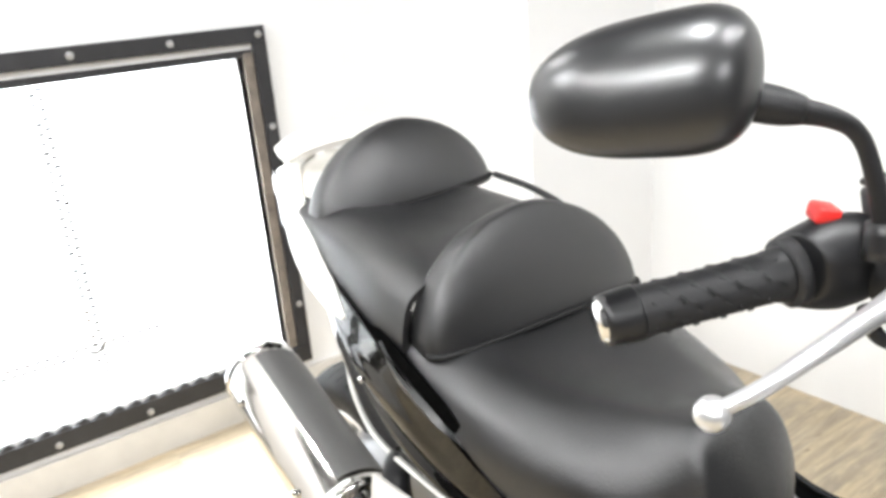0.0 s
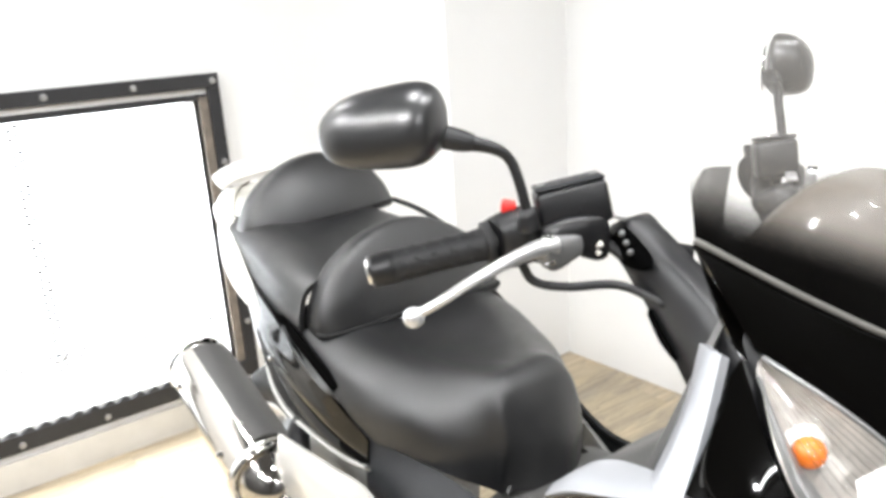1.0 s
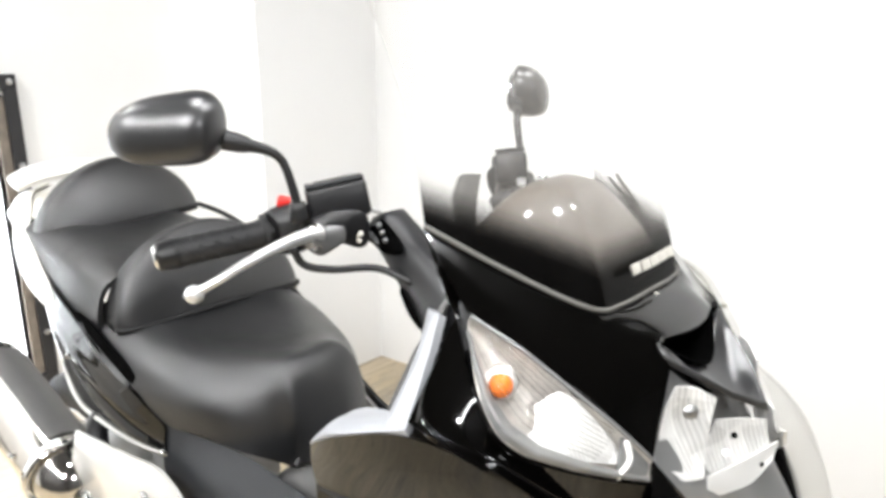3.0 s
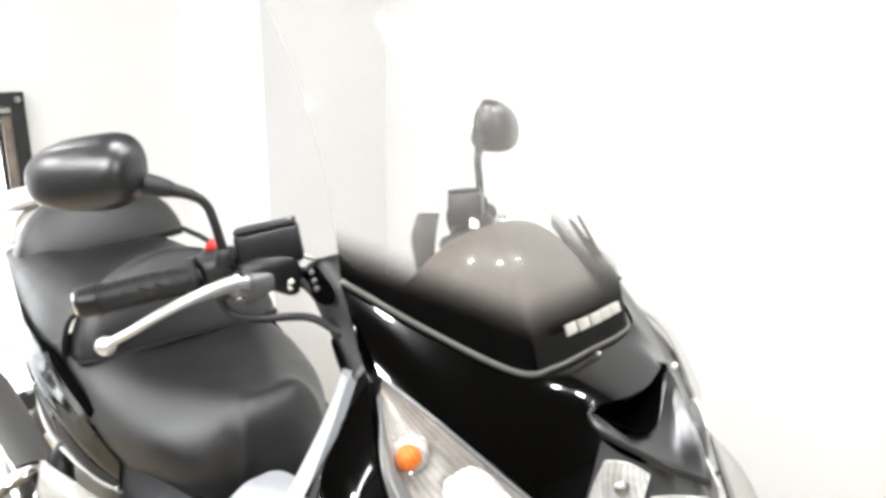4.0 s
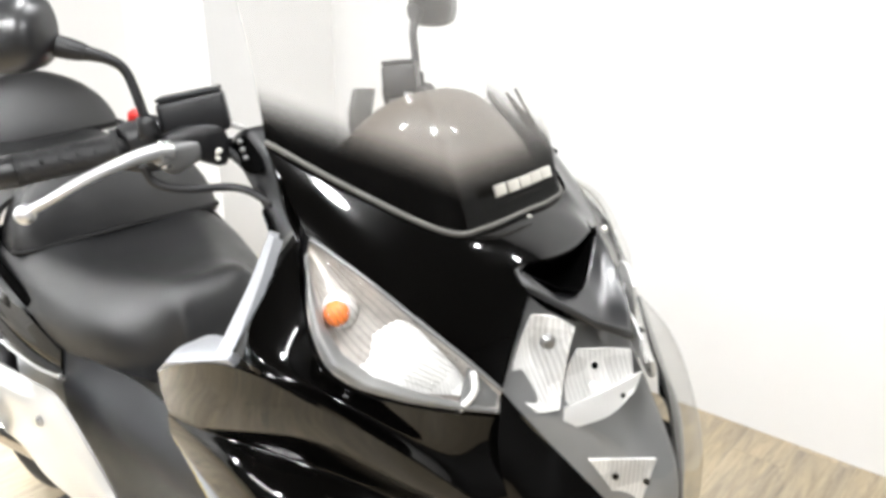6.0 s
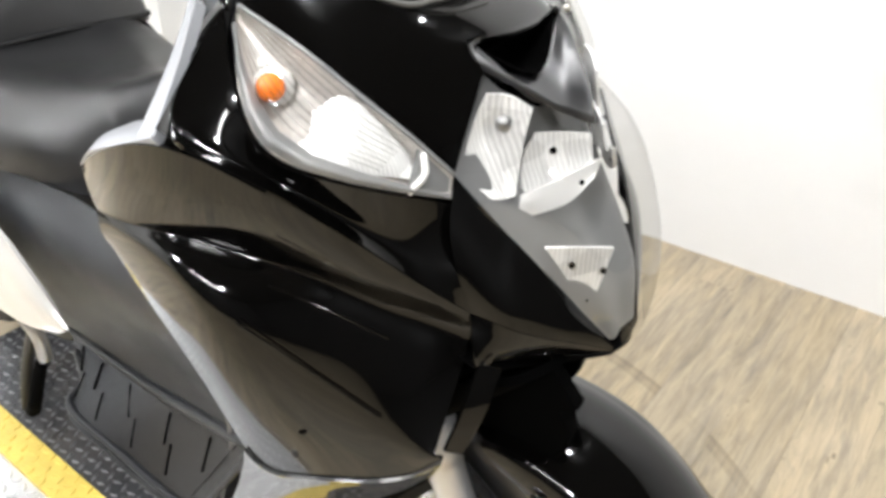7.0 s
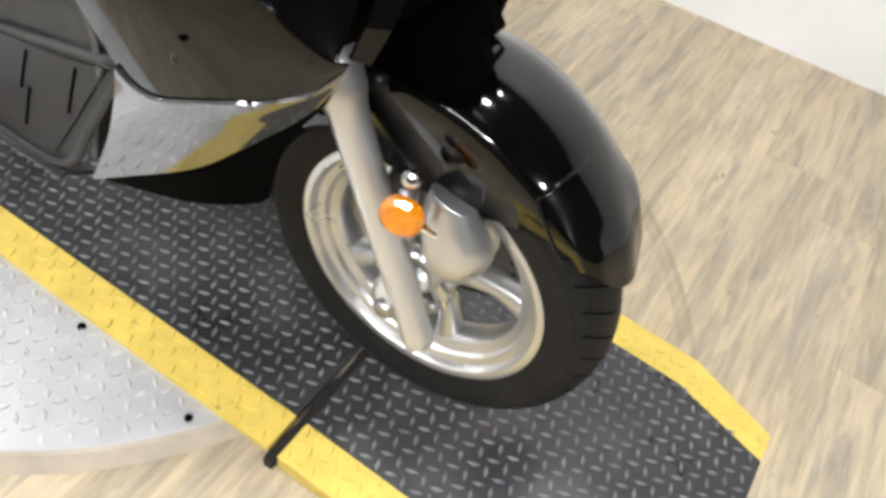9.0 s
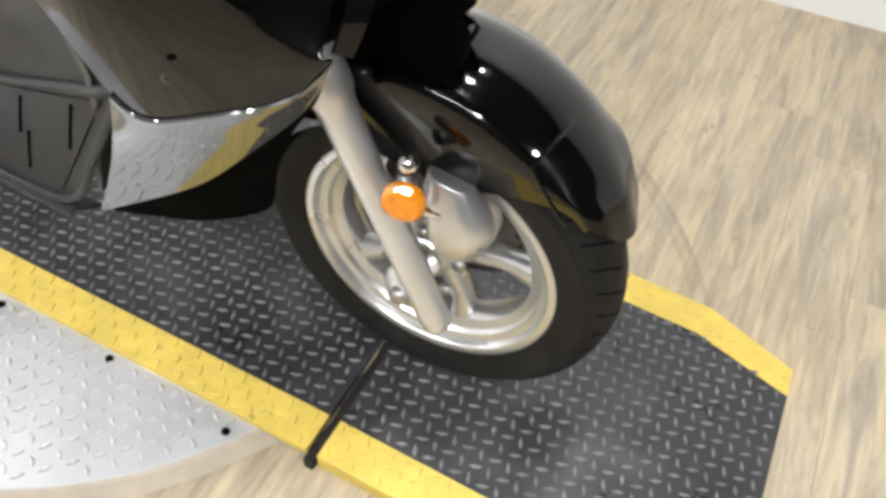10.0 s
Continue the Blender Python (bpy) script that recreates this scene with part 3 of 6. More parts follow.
def turntable():
    ob = thing("turntable", "round low turntable of bare diamond plate under the rubber mat", "turntable", pose(*DISC_C, 0))
    part("disc", lathe([(0, 0.001), (DISC_R - 0.002, 0.001), (DISC_R - 0.001, DISC_H - 0.002), (DISC_R - 0.003, DISC_H), (0, DISC_H)], pose(0, 0, 0), 120), M_PLATE, ob, smooth=False)
    part("edge_ring", lathe([(DISC_R - 0.002, 0.001), (DISC_R + 0.024, 0.001), (DISC_R + 0.004, DISC_H - 0.003), (DISC_R, DISC_H - 0.001), (DISC_R - 0.002, DISC_H - 0.001)], pose(0, 0, 0), 120), M_EDGE, ob, "sloping edge ring, tan for the mirrored wood floor", smooth=False)
    bm = bmesh.new()
    step = 0.0275
    n = int(DISC_R / step) + 1
    for i in range(-n, n + 1):
        for j in range(-n, n + 1):
            x, y = i * step, j * step
            wy = y + DISC_C[1]
            if x * x + y * y > (DISC_R - 0.02) ** 2 or wy > -0.27:
                continue
            lug(bm, x, y, DISC_H, 0.0125, 0.0048, 0.0036, radians(45 if (i + j) % 2 else -45) + 0.2)
    tagged(part("tread", bm, M_PLATELUG, ob, smooth=False), "raised metal tread lugs", kind="stuff")
    for x, y in ((0.58, -0.40), (0.33, -0.385), (0.09, -0.39)):
        part("bolt", lathe([(0.007, 0), (0.006, 0.004), (0, 0.0045)], pose(x, y, DISC_H), 12), M_DARK, ob, "dark bolt head")


def lug(bm, x, y, z, half, wide, high, a):
    """One raised tread bar with sloping ends."""
    c, s = math.cos(a), math.sin(a)
    lo = [(-half, 0), (0, -wide), (half, 0), (0, wide)]
    hi = [(-half * 0.6, 0), (0, -wide * 0.45), (half * 0.6, 0), (0, wide * 0.45)]
    v = [bm.verts.new((x + c * p - s * q, y + s * p + c * q, z - 0.0004)) for p, q in lo]
    w = [bm.verts.new((x + c * p - s * q, y + s * p + c * q, z + high)) for p, q in hi]
    bm.faces.new(w)
    for i in range(4):
        bm.faces.new((v[i], v[(i + 1) % 4], w[(i + 1) % 4], w[i]))


def rubber_mat(x0, x1, front):
    lab = "black rubber tread mat with yellow borders, " + ("under the front wheel" if front else "on the turntable")
    ob = thing("rubber_mat", lab, "floor mat", group="rubber mats")
    y0, y1, b = MAT_Y0, MAT_Y1, BAND
    low = 0.0015 if front else DISC_H + 0.001
    if front:
        inner = [(x0, y0 + b), (0.40, y0 + b), (x1, y0 + b + 0.05), (x1, y1 - b - 0.05), (0.40, y1 - b), (x0, y1 - b)]
        bands = [[(x0, y0), (0.41, y0), (x1, y0 + 0.06), (x1, y0 + b + 0.05), (0.40, y0 + b), (x0, y0 + b)],
                 [(x0, y1 - b), (0.40, y1 - b), (x1, y1 - b - 0.05), (x1, y1 - 0.06), (0.41, y1), (x0, y1)]]
    else:
        inner = [(x0, y0 + b), (x1, y0 + b), (x1, y1 - b), (x0, y1 - b)]
        bands = [[(x0, y0), (x1, y0), (x1, y0 + b), (x0, y0 + b)], [(x0, y1 - b), (x1, y1 - b), (x1, y1), (x0, y1)]]

    def fine(o):
        out = []
        for p, q in zip(o, o[1:] + o[:1]):
            k = max(1, int(abs(q[0] - p[0]) / 0.12))
            out += [(p[0] + (q[0] - p[0]) * i / k, p[1] + (q[1] - p[1]) * i / k) for i in range(k)]
        return out

    part("sheet", prism(fine(inner), low, mat_z), M_MAT, ob, smooth=False)
    for o in bands:
        part("yellow_band", prism(fine(o), low, lambda x: mat_z(x) + 0.0005), M_YELLOW, ob, "yellow safety border, scuffed", smooth=False)
    bm, bm2 = bmesh.new(), bmesh.new()
    step = 0.0232
    for i in range(int((x1 - x0) / step)):
        for j in range(int((y1 - y0) / step)):
            x, y = x0 + 0.010 + i * step, y0 + 0.012 + j * step
            far = 0.045 * max(0, (x - 0.40) / 0.17) if front else 0
            if y < y0 + far + 0.012 or y > y1 - far - 0.012:
                continue
            band = y < y0 + b + far * 0.9 or y > y1 - b - far * 0.9
            a = 0.0 if (i + j) % 2 else math.pi / 2
            lug(bm2 if band else bm, x, y, mat_z(x) + (0.0005 if band else 0), 0.0120, 0.0040, 0.0022 if band else 0.0036, a + 0.35)
    tagged(part("tread", bm, M_LUG, ob, smooth=False), "raised rubber tread lugs, glints put into their pale grey", kind="stuff")
    tagged(part("band_tread", bm2, M_YELLOW, ob, smooth=False), "worn yellow tread lugs", kind="stuff")
    return ob


turntable()
rear_mat = rubber_mat(-1.50, JOINT - 0.0115, False)
rubber_mat(JOINT + 0.0095, 0.572, True)
rng = random.Random(4)
edge = [(JOINT - 0.009 + rng.uniform(-0.0022, 0.003), MAT_Y0 - 0.010 + 0.0122 * i) for i in range(51)]
edge += [(JOINT + 0.007 + rng.uniform(-0.003, 0.0022), y) for _, y in edge[::-1]]
# strip added in the gap between the mats, its shade put into the colour
part("joint_shade_strip", prism(edge, 0.002, 0.0255), M_JOINTFILL, rear_mat, "dark strip standing for the shaded gap between the mats", smooth=False)

# ---- the maxi-scooter: x ahead, y to its left, front axle over the origin ----
scooter = thing("scooter", "black maxi-scooter with stepped black vinyl seat, parked on a tread mat", "scooter", pose(0, 0, 0.0))
GROUND = 0.037
AXLE_Z = 0.274 + GROUND


def both(name, sections, material, label="", nu=12, nv=14, thick=0.004, parent=None, mid=0.0, soft=0, **kw):
    """A sheet on the right side and its twin on the left, mirrored about y = mid."""
    p = parent or scooter
    part(name, softened(skin(sections, nu, nv, **kw), soft), material, p, label, thick=thick)
    part(name, softened(skin([[(x, 2 * mid - y, z) for x, y, z in q] for q in sections], nu, nv, **kw), soft), material, p, label, thick=thick)


NOSE_Y = 0.016  # the nose's middle plane


def far_y(y, k=0.0):
    """The left twin of a right-hand y; with k the left side draws in a little, as the nose stands turned."""
    d = NOSE_Y - y
    return NOSE_Y + d * (1 - k * min(1.0, d / 0.19))


def nose(half, k=0.0):
    """Like whole(), about the nose's middle plane."""
    return [[(x, far_y(y, k) if y else y + NOSE_Y, z) for x, y, z in q[:0:-1]] + [(x, y if y else NOSE_Y, z) for x, y, z in q] for q in half]


# -- wheels --
def wheel(name, cx, cz, tyre_r, rim_r, half, label):
    hub = part(name, lathe([(0.026, -0.055), (0.034, -0.052), (0.040, -0.03), (0.040, 0.03), (0.034, 0.052), (0.026, 0.055)], pose(cx, 0, cz, 90, 0, 0), 32, True), M_ALU, scooter, label)
    w = half
    prof = [(rim_r - 0.004, -w * 0.74), (rim_r + 0.020, -w * 0.90), (rim_r + 0.045, -w * 0.99), (tyre_r - 0.030, -w * 0.93), (tyre_r - 0.014, -w * 0.74),
            (tyre_r - 0.004, -w * 0.40), (tyre_r, 0), (tyre_r - 0.004, w * 0.40), (tyre_r - 0.014, w * 0.74), (tyre_r - 0.030, w * 0.93), (rim_r + 0.045, w * 0.99), (rim_r + 0.020, w * 0.90), (rim_r - 0.004, w * 0.74)]
    sm = [(p.x, p.y) for p in curve_points([(a, b, 0) for a, b in prof], 44)]
    tyre = part("tyre", lathe(sm, pose(cx, 0, cz, 90, 0, 0), 96), M_RUBBER, hub, "black rubber tyre with worn tread")
    # tread grooves: short slanting cuts shown as thin dark bars
    gr = bmesh.new()
    for i in range(40):
        a = 2 * math.pi * i / 40
        for s in (-1, 1):
            for k in range(5):
                u0, u1 = 0.12 + 0.15 * k, 0.12 + 0.15 * (k + 1)
                q = []
                for u, d in ((u0, -0.012), (u0, 0.012), (u1, 0.012), (u1, -0.012)):
                    r = tyre_r - 0.030 * abs(u) ** 2.6 + 0.0006
                    aa = a + d * 0.45 + 0.16 * u + (0.08 if s > 0 else 0)
                    q.append(gr.verts.new((cx + r * math.cos(aa), s * u * w, cz + r * math.sin(aa))))
                gr.faces.new(q)
    tagged(part("tread_groove", gr, M_DARK, hub, smooth=False), "dark slanting tread grooves", kind="stuff")
    rim = [(rim_r + 0.004, -w * 0.80), (rim_r + 0.001, -w * 0.82), (rim_r - 0.008, -w * 0.80), (rim_r - 0.011, -w * 0.74), (rim_r - 0.013, -w * 0.60), (rim_r - 0.024, -w * 0.56), (rim_r - 0.028, -w * 0.44), (rim_r - 0.042, -w * 0.36), (rim_r - 0.046, 0),
           (rim_r - 0.042, w * 0.36), (rim_r - 0.028, w * 0.44), (rim_r - 0.024, w * 0.56), (rim_r - 0.013, w * 0.60), (rim_r - 0.011, w * 0.74), (rim_r - 0.008, w * 0.80), (rim_r + 0.001, w * 0.82), (rim_r + 0.004, w * 0.80), (rim_r - 0.006, w * 0.3), (rim_r - 0.006, -w * 0.3)]
    part("rim", lathe(rim, pose(cx, 0, cz, 90, 0, 0), 96, True), M_ALU, hub, "silver cast wheel rim", bevel=0.0006)
    for i in range(5):
        a = radians(1 - 72 * i)
        d, n = Vector((math.cos(a), 0, math.sin(a))), Vector((-math.sin(a), 0, math.cos(a)))
        secs = []
        for r, hw, hy, off in ((0.030, 0.024, 0.022, 0.0), (0.075, 0.017, 0.018, 0.006), (0.115, 0.015, 0.016, 0.008), (rim_r - 0.036, 0.024, 0.020, 0.0)):
            c = Vector((cx, 0, cz)) + d * r + n * off
            secs.append([c + n * hw, c + n * hw * 0.6 - Vector((0, hy, 0)), c - n * hw * 0.6 - Vector((0, hy, 0)), c - n * hw, c - n * hw * 0.6 + Vector((0, hy, 0)), c + n * hw * 0.6 + Vector((0, hy, 0))])
        part("spoke", skin(secs, 18, 10, closed=True), M_ALU, hub)
    return hub


front_wheel = wheel("front_wheel", 0, AXLE_Z, 0.274, 0.194, 0.062, "silver five-spoke front wheel")
rear_wheel = wheel("rear_wheel", -1.595, 0.27 + GROUND, 0.27, 0.173, 0.075, "silver rear wheel")


def brake_disc(y, r, cx, cz):
    d = part("brake_disc", lathe([(0.062, -0.0025), (r, -0.0025), (r, 0.0025), (0.062, 0.0025)], pose(cx, y, cz, 90, 0, 0), 64, True), M_DISC, front_wheel, "drilled steel brake disc")
    bm = bmesh.new()
    for i in range(36):
        a = 2 * math.pi * i / 36
        rr = r - (0.012, 0.024, 0.036)[i % 3]
        for s in (-0.0029, 0.0029):
            bm.faces.new([bm.verts.new((cx + rr * math.cos(a) + 0.0035 * math.cos(b), y + s, cz + rr * math.sin(a) + 0.0035 * math.sin(b))) for b in (k * math.pi / 4 for k in range(8))])
    tagged(part("drilled_hole", bm, M_DARK, d, smooth=False), "dark drilled holes", kind="stuff")
    part("carrier", lathe([(0.03, -0.006), (0.068, -0.003), (0.068, 0.003), (0.03, 0.006)], pose(cx, y, cz, 90, 0, 0), 40, True), M_ALU, front_wheel, "silver disc carrier")
    return d


brake_disc(0.070, 0.132, 0, AXLE_Z)
part("axle_nut", lathe([(0, -0.004), (0.015, -0.004), (0.015, 0.012), (0.010, 0.016), (0, 0.016)], pose(0.002, -0.118, AXLE_Z, 90, 0, 0), 6), M_STEEL, front_wheel)
for a in (200, 245, 310, 20, 90):
    q = radians(a)
    part("disc_bolt", lathe([(0, 0.02), (0.010, 0.02), (0.010, 0.028), (0, 0.030)], pose(0.058 * math.cos(q), -0.03, AXLE_Z + 0.058 * math.sin(q), 90, 0, 0), 12), M_STEEL, front_wheel)

# -- fork legs --
def fork_leg(side):
    y = -0.103 * side
    top, foot = Vector((-0.150, y, 0.705)), Vector((0.052, y, 0.252))
    ax = (foot - top)
    leg = part("fork_leg", tube([top, top + ax * 0.16, top + ax * 0.235, top + ax * 0.30, top + ax * 0.55, top + ax * 0.93, foot], [0.030, 0.031, 0.0305, 0.0240, 0.0225, 0.0220, 0.0205], 44, 20), M_FORK, scooter, "satin silver fork leg")
    part("axle_clamp", ball((0.006, y, AXLE_Z), 0.034, 1.1, 0.6, 1.2), M_FORK, leg)
    part("fork_seal", tube([top + ax * 0.145, top + ax * 0.165], 0.033, 4, 20), M_FORK, leg)
    c = Vector((0.014, -0.138 * side, 0.506))
    m = Matrix.Translation(c) @ Vector((0.25, -side, 0.12)).normalized().to_track_quat("Z", "Y").to_matrix().to_4x4()
    refl = part("side_reflector", lathe([(0, 0.010), (0.012, 0.0095), (0.021, 0.0075), (0.0262, 0.003), (0.0270, -0.006), (0, -0.008)], m, 16), M_ORANGE, leg, "round amber side reflector", smooth=False)
    part("reflector_bracket", tube([c - Vector((0.0, -0.012 * side, 0.0)), c + Vector((-0.012, 0.030 * side, 0.012))], 0.012, 6, 12), M_STEEL, refl)
    part("clamp_bolt", lathe([(0, 0.0), (0.011, 0.0), (0.011, 0.012), (0.006, 0.016), (0, 0.016)], pose(c.x - 0.004, y - 0.012 * side, c.z + 0.042, 60, 0, 10), 12), M_CHROME, leg, "bright bolt head")
    return leg


fork_leg(1)
fork_leg(-1)
# brake caliper behind the right leg
cal = part("brake_caliper", skin([[(x * 0.92 - 0.030, y, z + 0.074) for x, y, z in r] for r in ([(0.050, -0.072, 0.440), (0.068, -0.100, 0.448), (0.105, -0.098, 0.44), (0.11, -0.068, 0.43)], [(0.048, -0.066, 0.40), (0.068, -0.112, 0.395), (0.135, -0.108, 0.380), (0.145, -0.064, 0.385)],
                                  [(0.055, -0.062, 0.350), (0.075, -0.104, 0.335), (0.125, -0.100, 0.330), (0.135, -0.060, 0.345)], [(0.065, -0.060, 0.325), (0.08, -0.085, 0.318), (0.110, -0.080, 0.318), (0.12, -0.060, 0.328)])], 22, 18, closed=True, caps=True), M_ALU, scooter, "silver brake caliper", bevel=0.002)
part("caliper_pin", tube([(0.02, -0.105, 0.475), (0.05, -0.105, 0.478)], 0.010, 6), M_CHROME, cal)


# -- front mudguard --
def arch(r_list, half, z_off, a0, a1, inset, bow=0.0):
    """Sections of a mudguard round the wheel, from the front lip over the top."""
    secs = []
    n = len(r_list)
    for i, (r, h, drop) in enumerate(zip(r_list, half, inset)):
        a = radians(a0 + (a1 - a0) * i / (n - 1))
        row = []
        tuck = min(0.30, drop * 2.0)
        sweep = radians(bow) * max(0.0, 1 - i / 2.6)
        for u, dr in ((-1.00 + tuck, drop), (-1.00 + tuck * 0.45, drop * 0.60), (-0.97, min(0.032, drop * 0.34)), (-0.74, min(0.014, drop * 0.15)), (-0.40, 0.003), (0, 0), (0.40, 0.003), (0.74, min(0.014, drop * 0.15)), (0.97, min(0.032, drop * 0.34)), (1.00 - tuck * 0.45, drop * 0.60), (1.00 - tuck, drop)):
            rr = r - dr
            c, s = math.cos(a + sweep * u * u), math.sin(a + sweep * u * u)
            row.append((rr * c, u * h, AXLE_Z + z_off + rr * s))
        secs.append(row)
    return secs


guard = part("front_mudguard", skin(arch([0.298, 0.310, 0.319, 0.330, 0.337, 0.342, 0.344, 0.344], [0.074, 0.081, 0.085, 0.088, 0.090, 0.090, 0.088, 0.080], 0.0, 29.5, 112, [0.014, 0.028, 0.070, 0.126, 0.174, 0.174, 0.168, 0.160], 13.0), 40, 40),
             M_BLACK, scooter, "gloss black front mudguard", thick=0.004, split=85)
crease = []
for k in range(9):
    f = k / 8
    a, r, y = radians(61 + 1.0 * f), 0.3255 - 0.022 * f ** 3, -0.01 - 0.076 * f
    crease.append((r * math.cos(a), y, AXLE_Z + r * math.sin(a)))
crease += [(0.290 * math.cos(radians(56)), -0.0885, AXLE_Z + 0.290 * math.sin(radians(56))), (0.280 * math.cos(radians(47)), -0.086, AXLE_Z + 0.280 * math.sin(radians(47)))]
part("end_crease", tube(crease, 0.0022, 40, 8), M_BLACK, guard, "moulded crease near the mudguard tip")
part("rear_flap", skin(arch([0.300, 0.298, 0.296, 0.296], [0.078, 0.076, 0.072, 0.066], 0.0, 118, 186, [0.06, 0.05, 0.045, 0.03]), 28, 18), M_BLACK, guard, "gloss black mudguard tail", thick=0.004)
# dark inner fender under the nose; its jagged outline stands for a reflection in the mudguard
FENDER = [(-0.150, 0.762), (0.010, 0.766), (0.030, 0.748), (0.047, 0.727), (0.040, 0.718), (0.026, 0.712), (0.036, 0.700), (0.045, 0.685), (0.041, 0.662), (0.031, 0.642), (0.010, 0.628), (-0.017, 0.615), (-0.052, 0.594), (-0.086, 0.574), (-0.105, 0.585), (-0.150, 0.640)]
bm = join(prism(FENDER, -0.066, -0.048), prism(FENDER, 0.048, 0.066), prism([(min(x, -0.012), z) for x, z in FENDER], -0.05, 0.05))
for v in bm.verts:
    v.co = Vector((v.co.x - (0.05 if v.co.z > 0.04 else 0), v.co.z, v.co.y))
part("inner_fender", bm, M_DARK, scooter, "matt black inner fender, its jagged edge shaped after a reflection", smooth=False, bevel=0.002)
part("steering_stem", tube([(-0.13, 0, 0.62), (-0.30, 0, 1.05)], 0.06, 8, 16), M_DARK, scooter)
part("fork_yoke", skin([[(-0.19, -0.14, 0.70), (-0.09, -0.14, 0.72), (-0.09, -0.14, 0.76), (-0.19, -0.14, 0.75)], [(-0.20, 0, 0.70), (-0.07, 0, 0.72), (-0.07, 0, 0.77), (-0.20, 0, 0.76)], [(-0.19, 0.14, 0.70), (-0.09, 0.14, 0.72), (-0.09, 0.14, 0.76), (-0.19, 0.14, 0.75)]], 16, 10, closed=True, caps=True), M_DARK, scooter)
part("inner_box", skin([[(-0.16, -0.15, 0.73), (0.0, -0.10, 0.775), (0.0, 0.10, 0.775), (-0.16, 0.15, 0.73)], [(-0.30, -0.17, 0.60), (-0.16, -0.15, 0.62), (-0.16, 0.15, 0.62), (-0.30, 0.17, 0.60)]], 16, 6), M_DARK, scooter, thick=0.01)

# -- nose: headlight unit, chin, beak --
LENS = [
    [(-0.012, 0, 1.008), (-0.050, -0.036, 1.032), (-0.094, -0.062, 1.058)],
    [(0.028, 0, 0.985), (-0.006, -0.062, 0.988), (-0.076, -0.124, 0.985)],
    [(0.058, 0, 0.910), (0.040, -0.048, 0.910), (-0.020, -0.090, 0.910)],
    [(0.070, 0, 0.845), (0.060, -0.030, 0.846), (0.028, -0.056, 0.848)],
    [(0.067, 0, 0.788), (0.065, -0.007, 0.788), (0.058, -0.015, 0.790)],
]
def housing_row(row, d):
    w = abs(row[0][1] - row[-1][1]) / 2
    return [(x - 0.010 - d * max(0.0, 1 - ((y - NOSE_Y) / w) ** 2), NOSE_Y + (y - NOSE_Y) * 0.96, z) for x, y, z in row]


head = part("headlight_unit", skin([housing_row(r, d) for r, d in zip(nose(LENS, 0.2), (0.050, 0.085, 0.070, 0.030, 0.008))], 30, 20), M_LAMPGREY, scooter, "twin headlight with clear lens", thick=0.003)
part("lens", skin(nose(LENS, 0.2), 30, 24), M_HLENS, head, "clear polycarbonate lens").visible_shadow = False


def patch(rows, s, nu=10, nv=10):
    return skin([[(x, y if s > 0 else 2 * NOSE_Y - y, z) for x, y, z in r] for r in rows], nu, nv)


for s in (1, -1):
    part("reflector_bowl", patch(([(-0.081, -0.077, 1.046), (-0.065, -0.063, 1.044), (-0.049, -0.047, 1.032)], [(-0.087, -0.087, 1.016), (-0.077, -0.075, 1.010), (-0.049, -0.057, 1.006)], [(-0.081, -0.107, 0.980), (-0.071, -0.089, 0.976), (-0.047, -0.067, 0.970)], [(-0.057, -0.095, 0.954), (-0.051, -0.085, 0.952), (-0.043, -0.075, 0.954)]), s, 16, 18), M_LAMPWHITE, head, "bright fluted main reflector", thick=0.003)
    part("reflector_bowl", patch(([(-0.048, -0.040, 1.005), (-0.030, -0.020, 1.004), (-0.011, 0.002, 1.001)], [(-0.052, -0.054, 0.981), (-0.038, -0.034, 0.984), (-0.008, 0.001, 0.988)], [(-0.046, -0.061, 0.949), (-0.023, -0.028, 0.962), (-0.004, 0.000, 0.975)]), s, 14, 12), M_LAMPWHITE, head, "bright fluted inner reflector", thick=0.003)
    part("reflector_step", patch(([(-0.042, -0.067, 0.952), (-0.020, -0.035, 0.964), (0.004, 0.002, 0.980)], [(-0.040, -0.072, 0.940), (-0.016, -0.036, 0.951), (0.003, -0.004, 0.968)], [(-0.039, -0.073, 0.929), (-0.010, -0.034, 0.940), (0.003, -0.009, 0.962)]), s, 12, 8), M_REFLECTOR, head, "satin lamp surround", thick=0.004)
    part("lamp_shade", patch(([(-0.084, -0.070, 1.037), (-0.066, -0.050, 1.029)], [(-0.078, -0.070, 1.018), (-0.064, -0.054, 1.014)]), s, 8, 6), M_LAMPGREY, head, "grey bulb shade", thick=0.004)
    bulb_m = Matrix.Translation((-0.074, -0.060 if s > 0 else 2 * NOSE_Y + 0.060, 1.016)) @ Vector((0.75, -0.55 * s, 0.1)).normalized().to_track_quat("Z", "Y").to_matrix().to_4x4()
    part("bulb_cap", lathe([(0.0095, -0.012), (0.0095, 0.006), (0.0075, 0.011), (0.0, 0.013)], bulb_m, 18), M_STEEL, head)
    for px, py, pz in ((-0.034, -0.034, 0.990), (-0.009, -0.017, 0.958)):
        part("lamp_screw", ball((px + 0.003, py if s > 0 else 2 * NOSE_Y - py, pz), 0.0034), M_DARK, head)
part("position_lamp", skin([[(-0.006, -0.075, 0.911), (0.016, -0.046, 0.906), (0.038, -0.016, 0.900)], [(0.007, -0.058, 0.880), (0.022, -0.038, 0.876), (0.034, -0.022, 0.868)], [(0.019, -0.042, 0.847), (0.024, -0.035, 0.841), (0.029, -0.028, 0.835)]], 8, 8), M_LAMPWHITE, head, "white position lamp", thick=0.004)
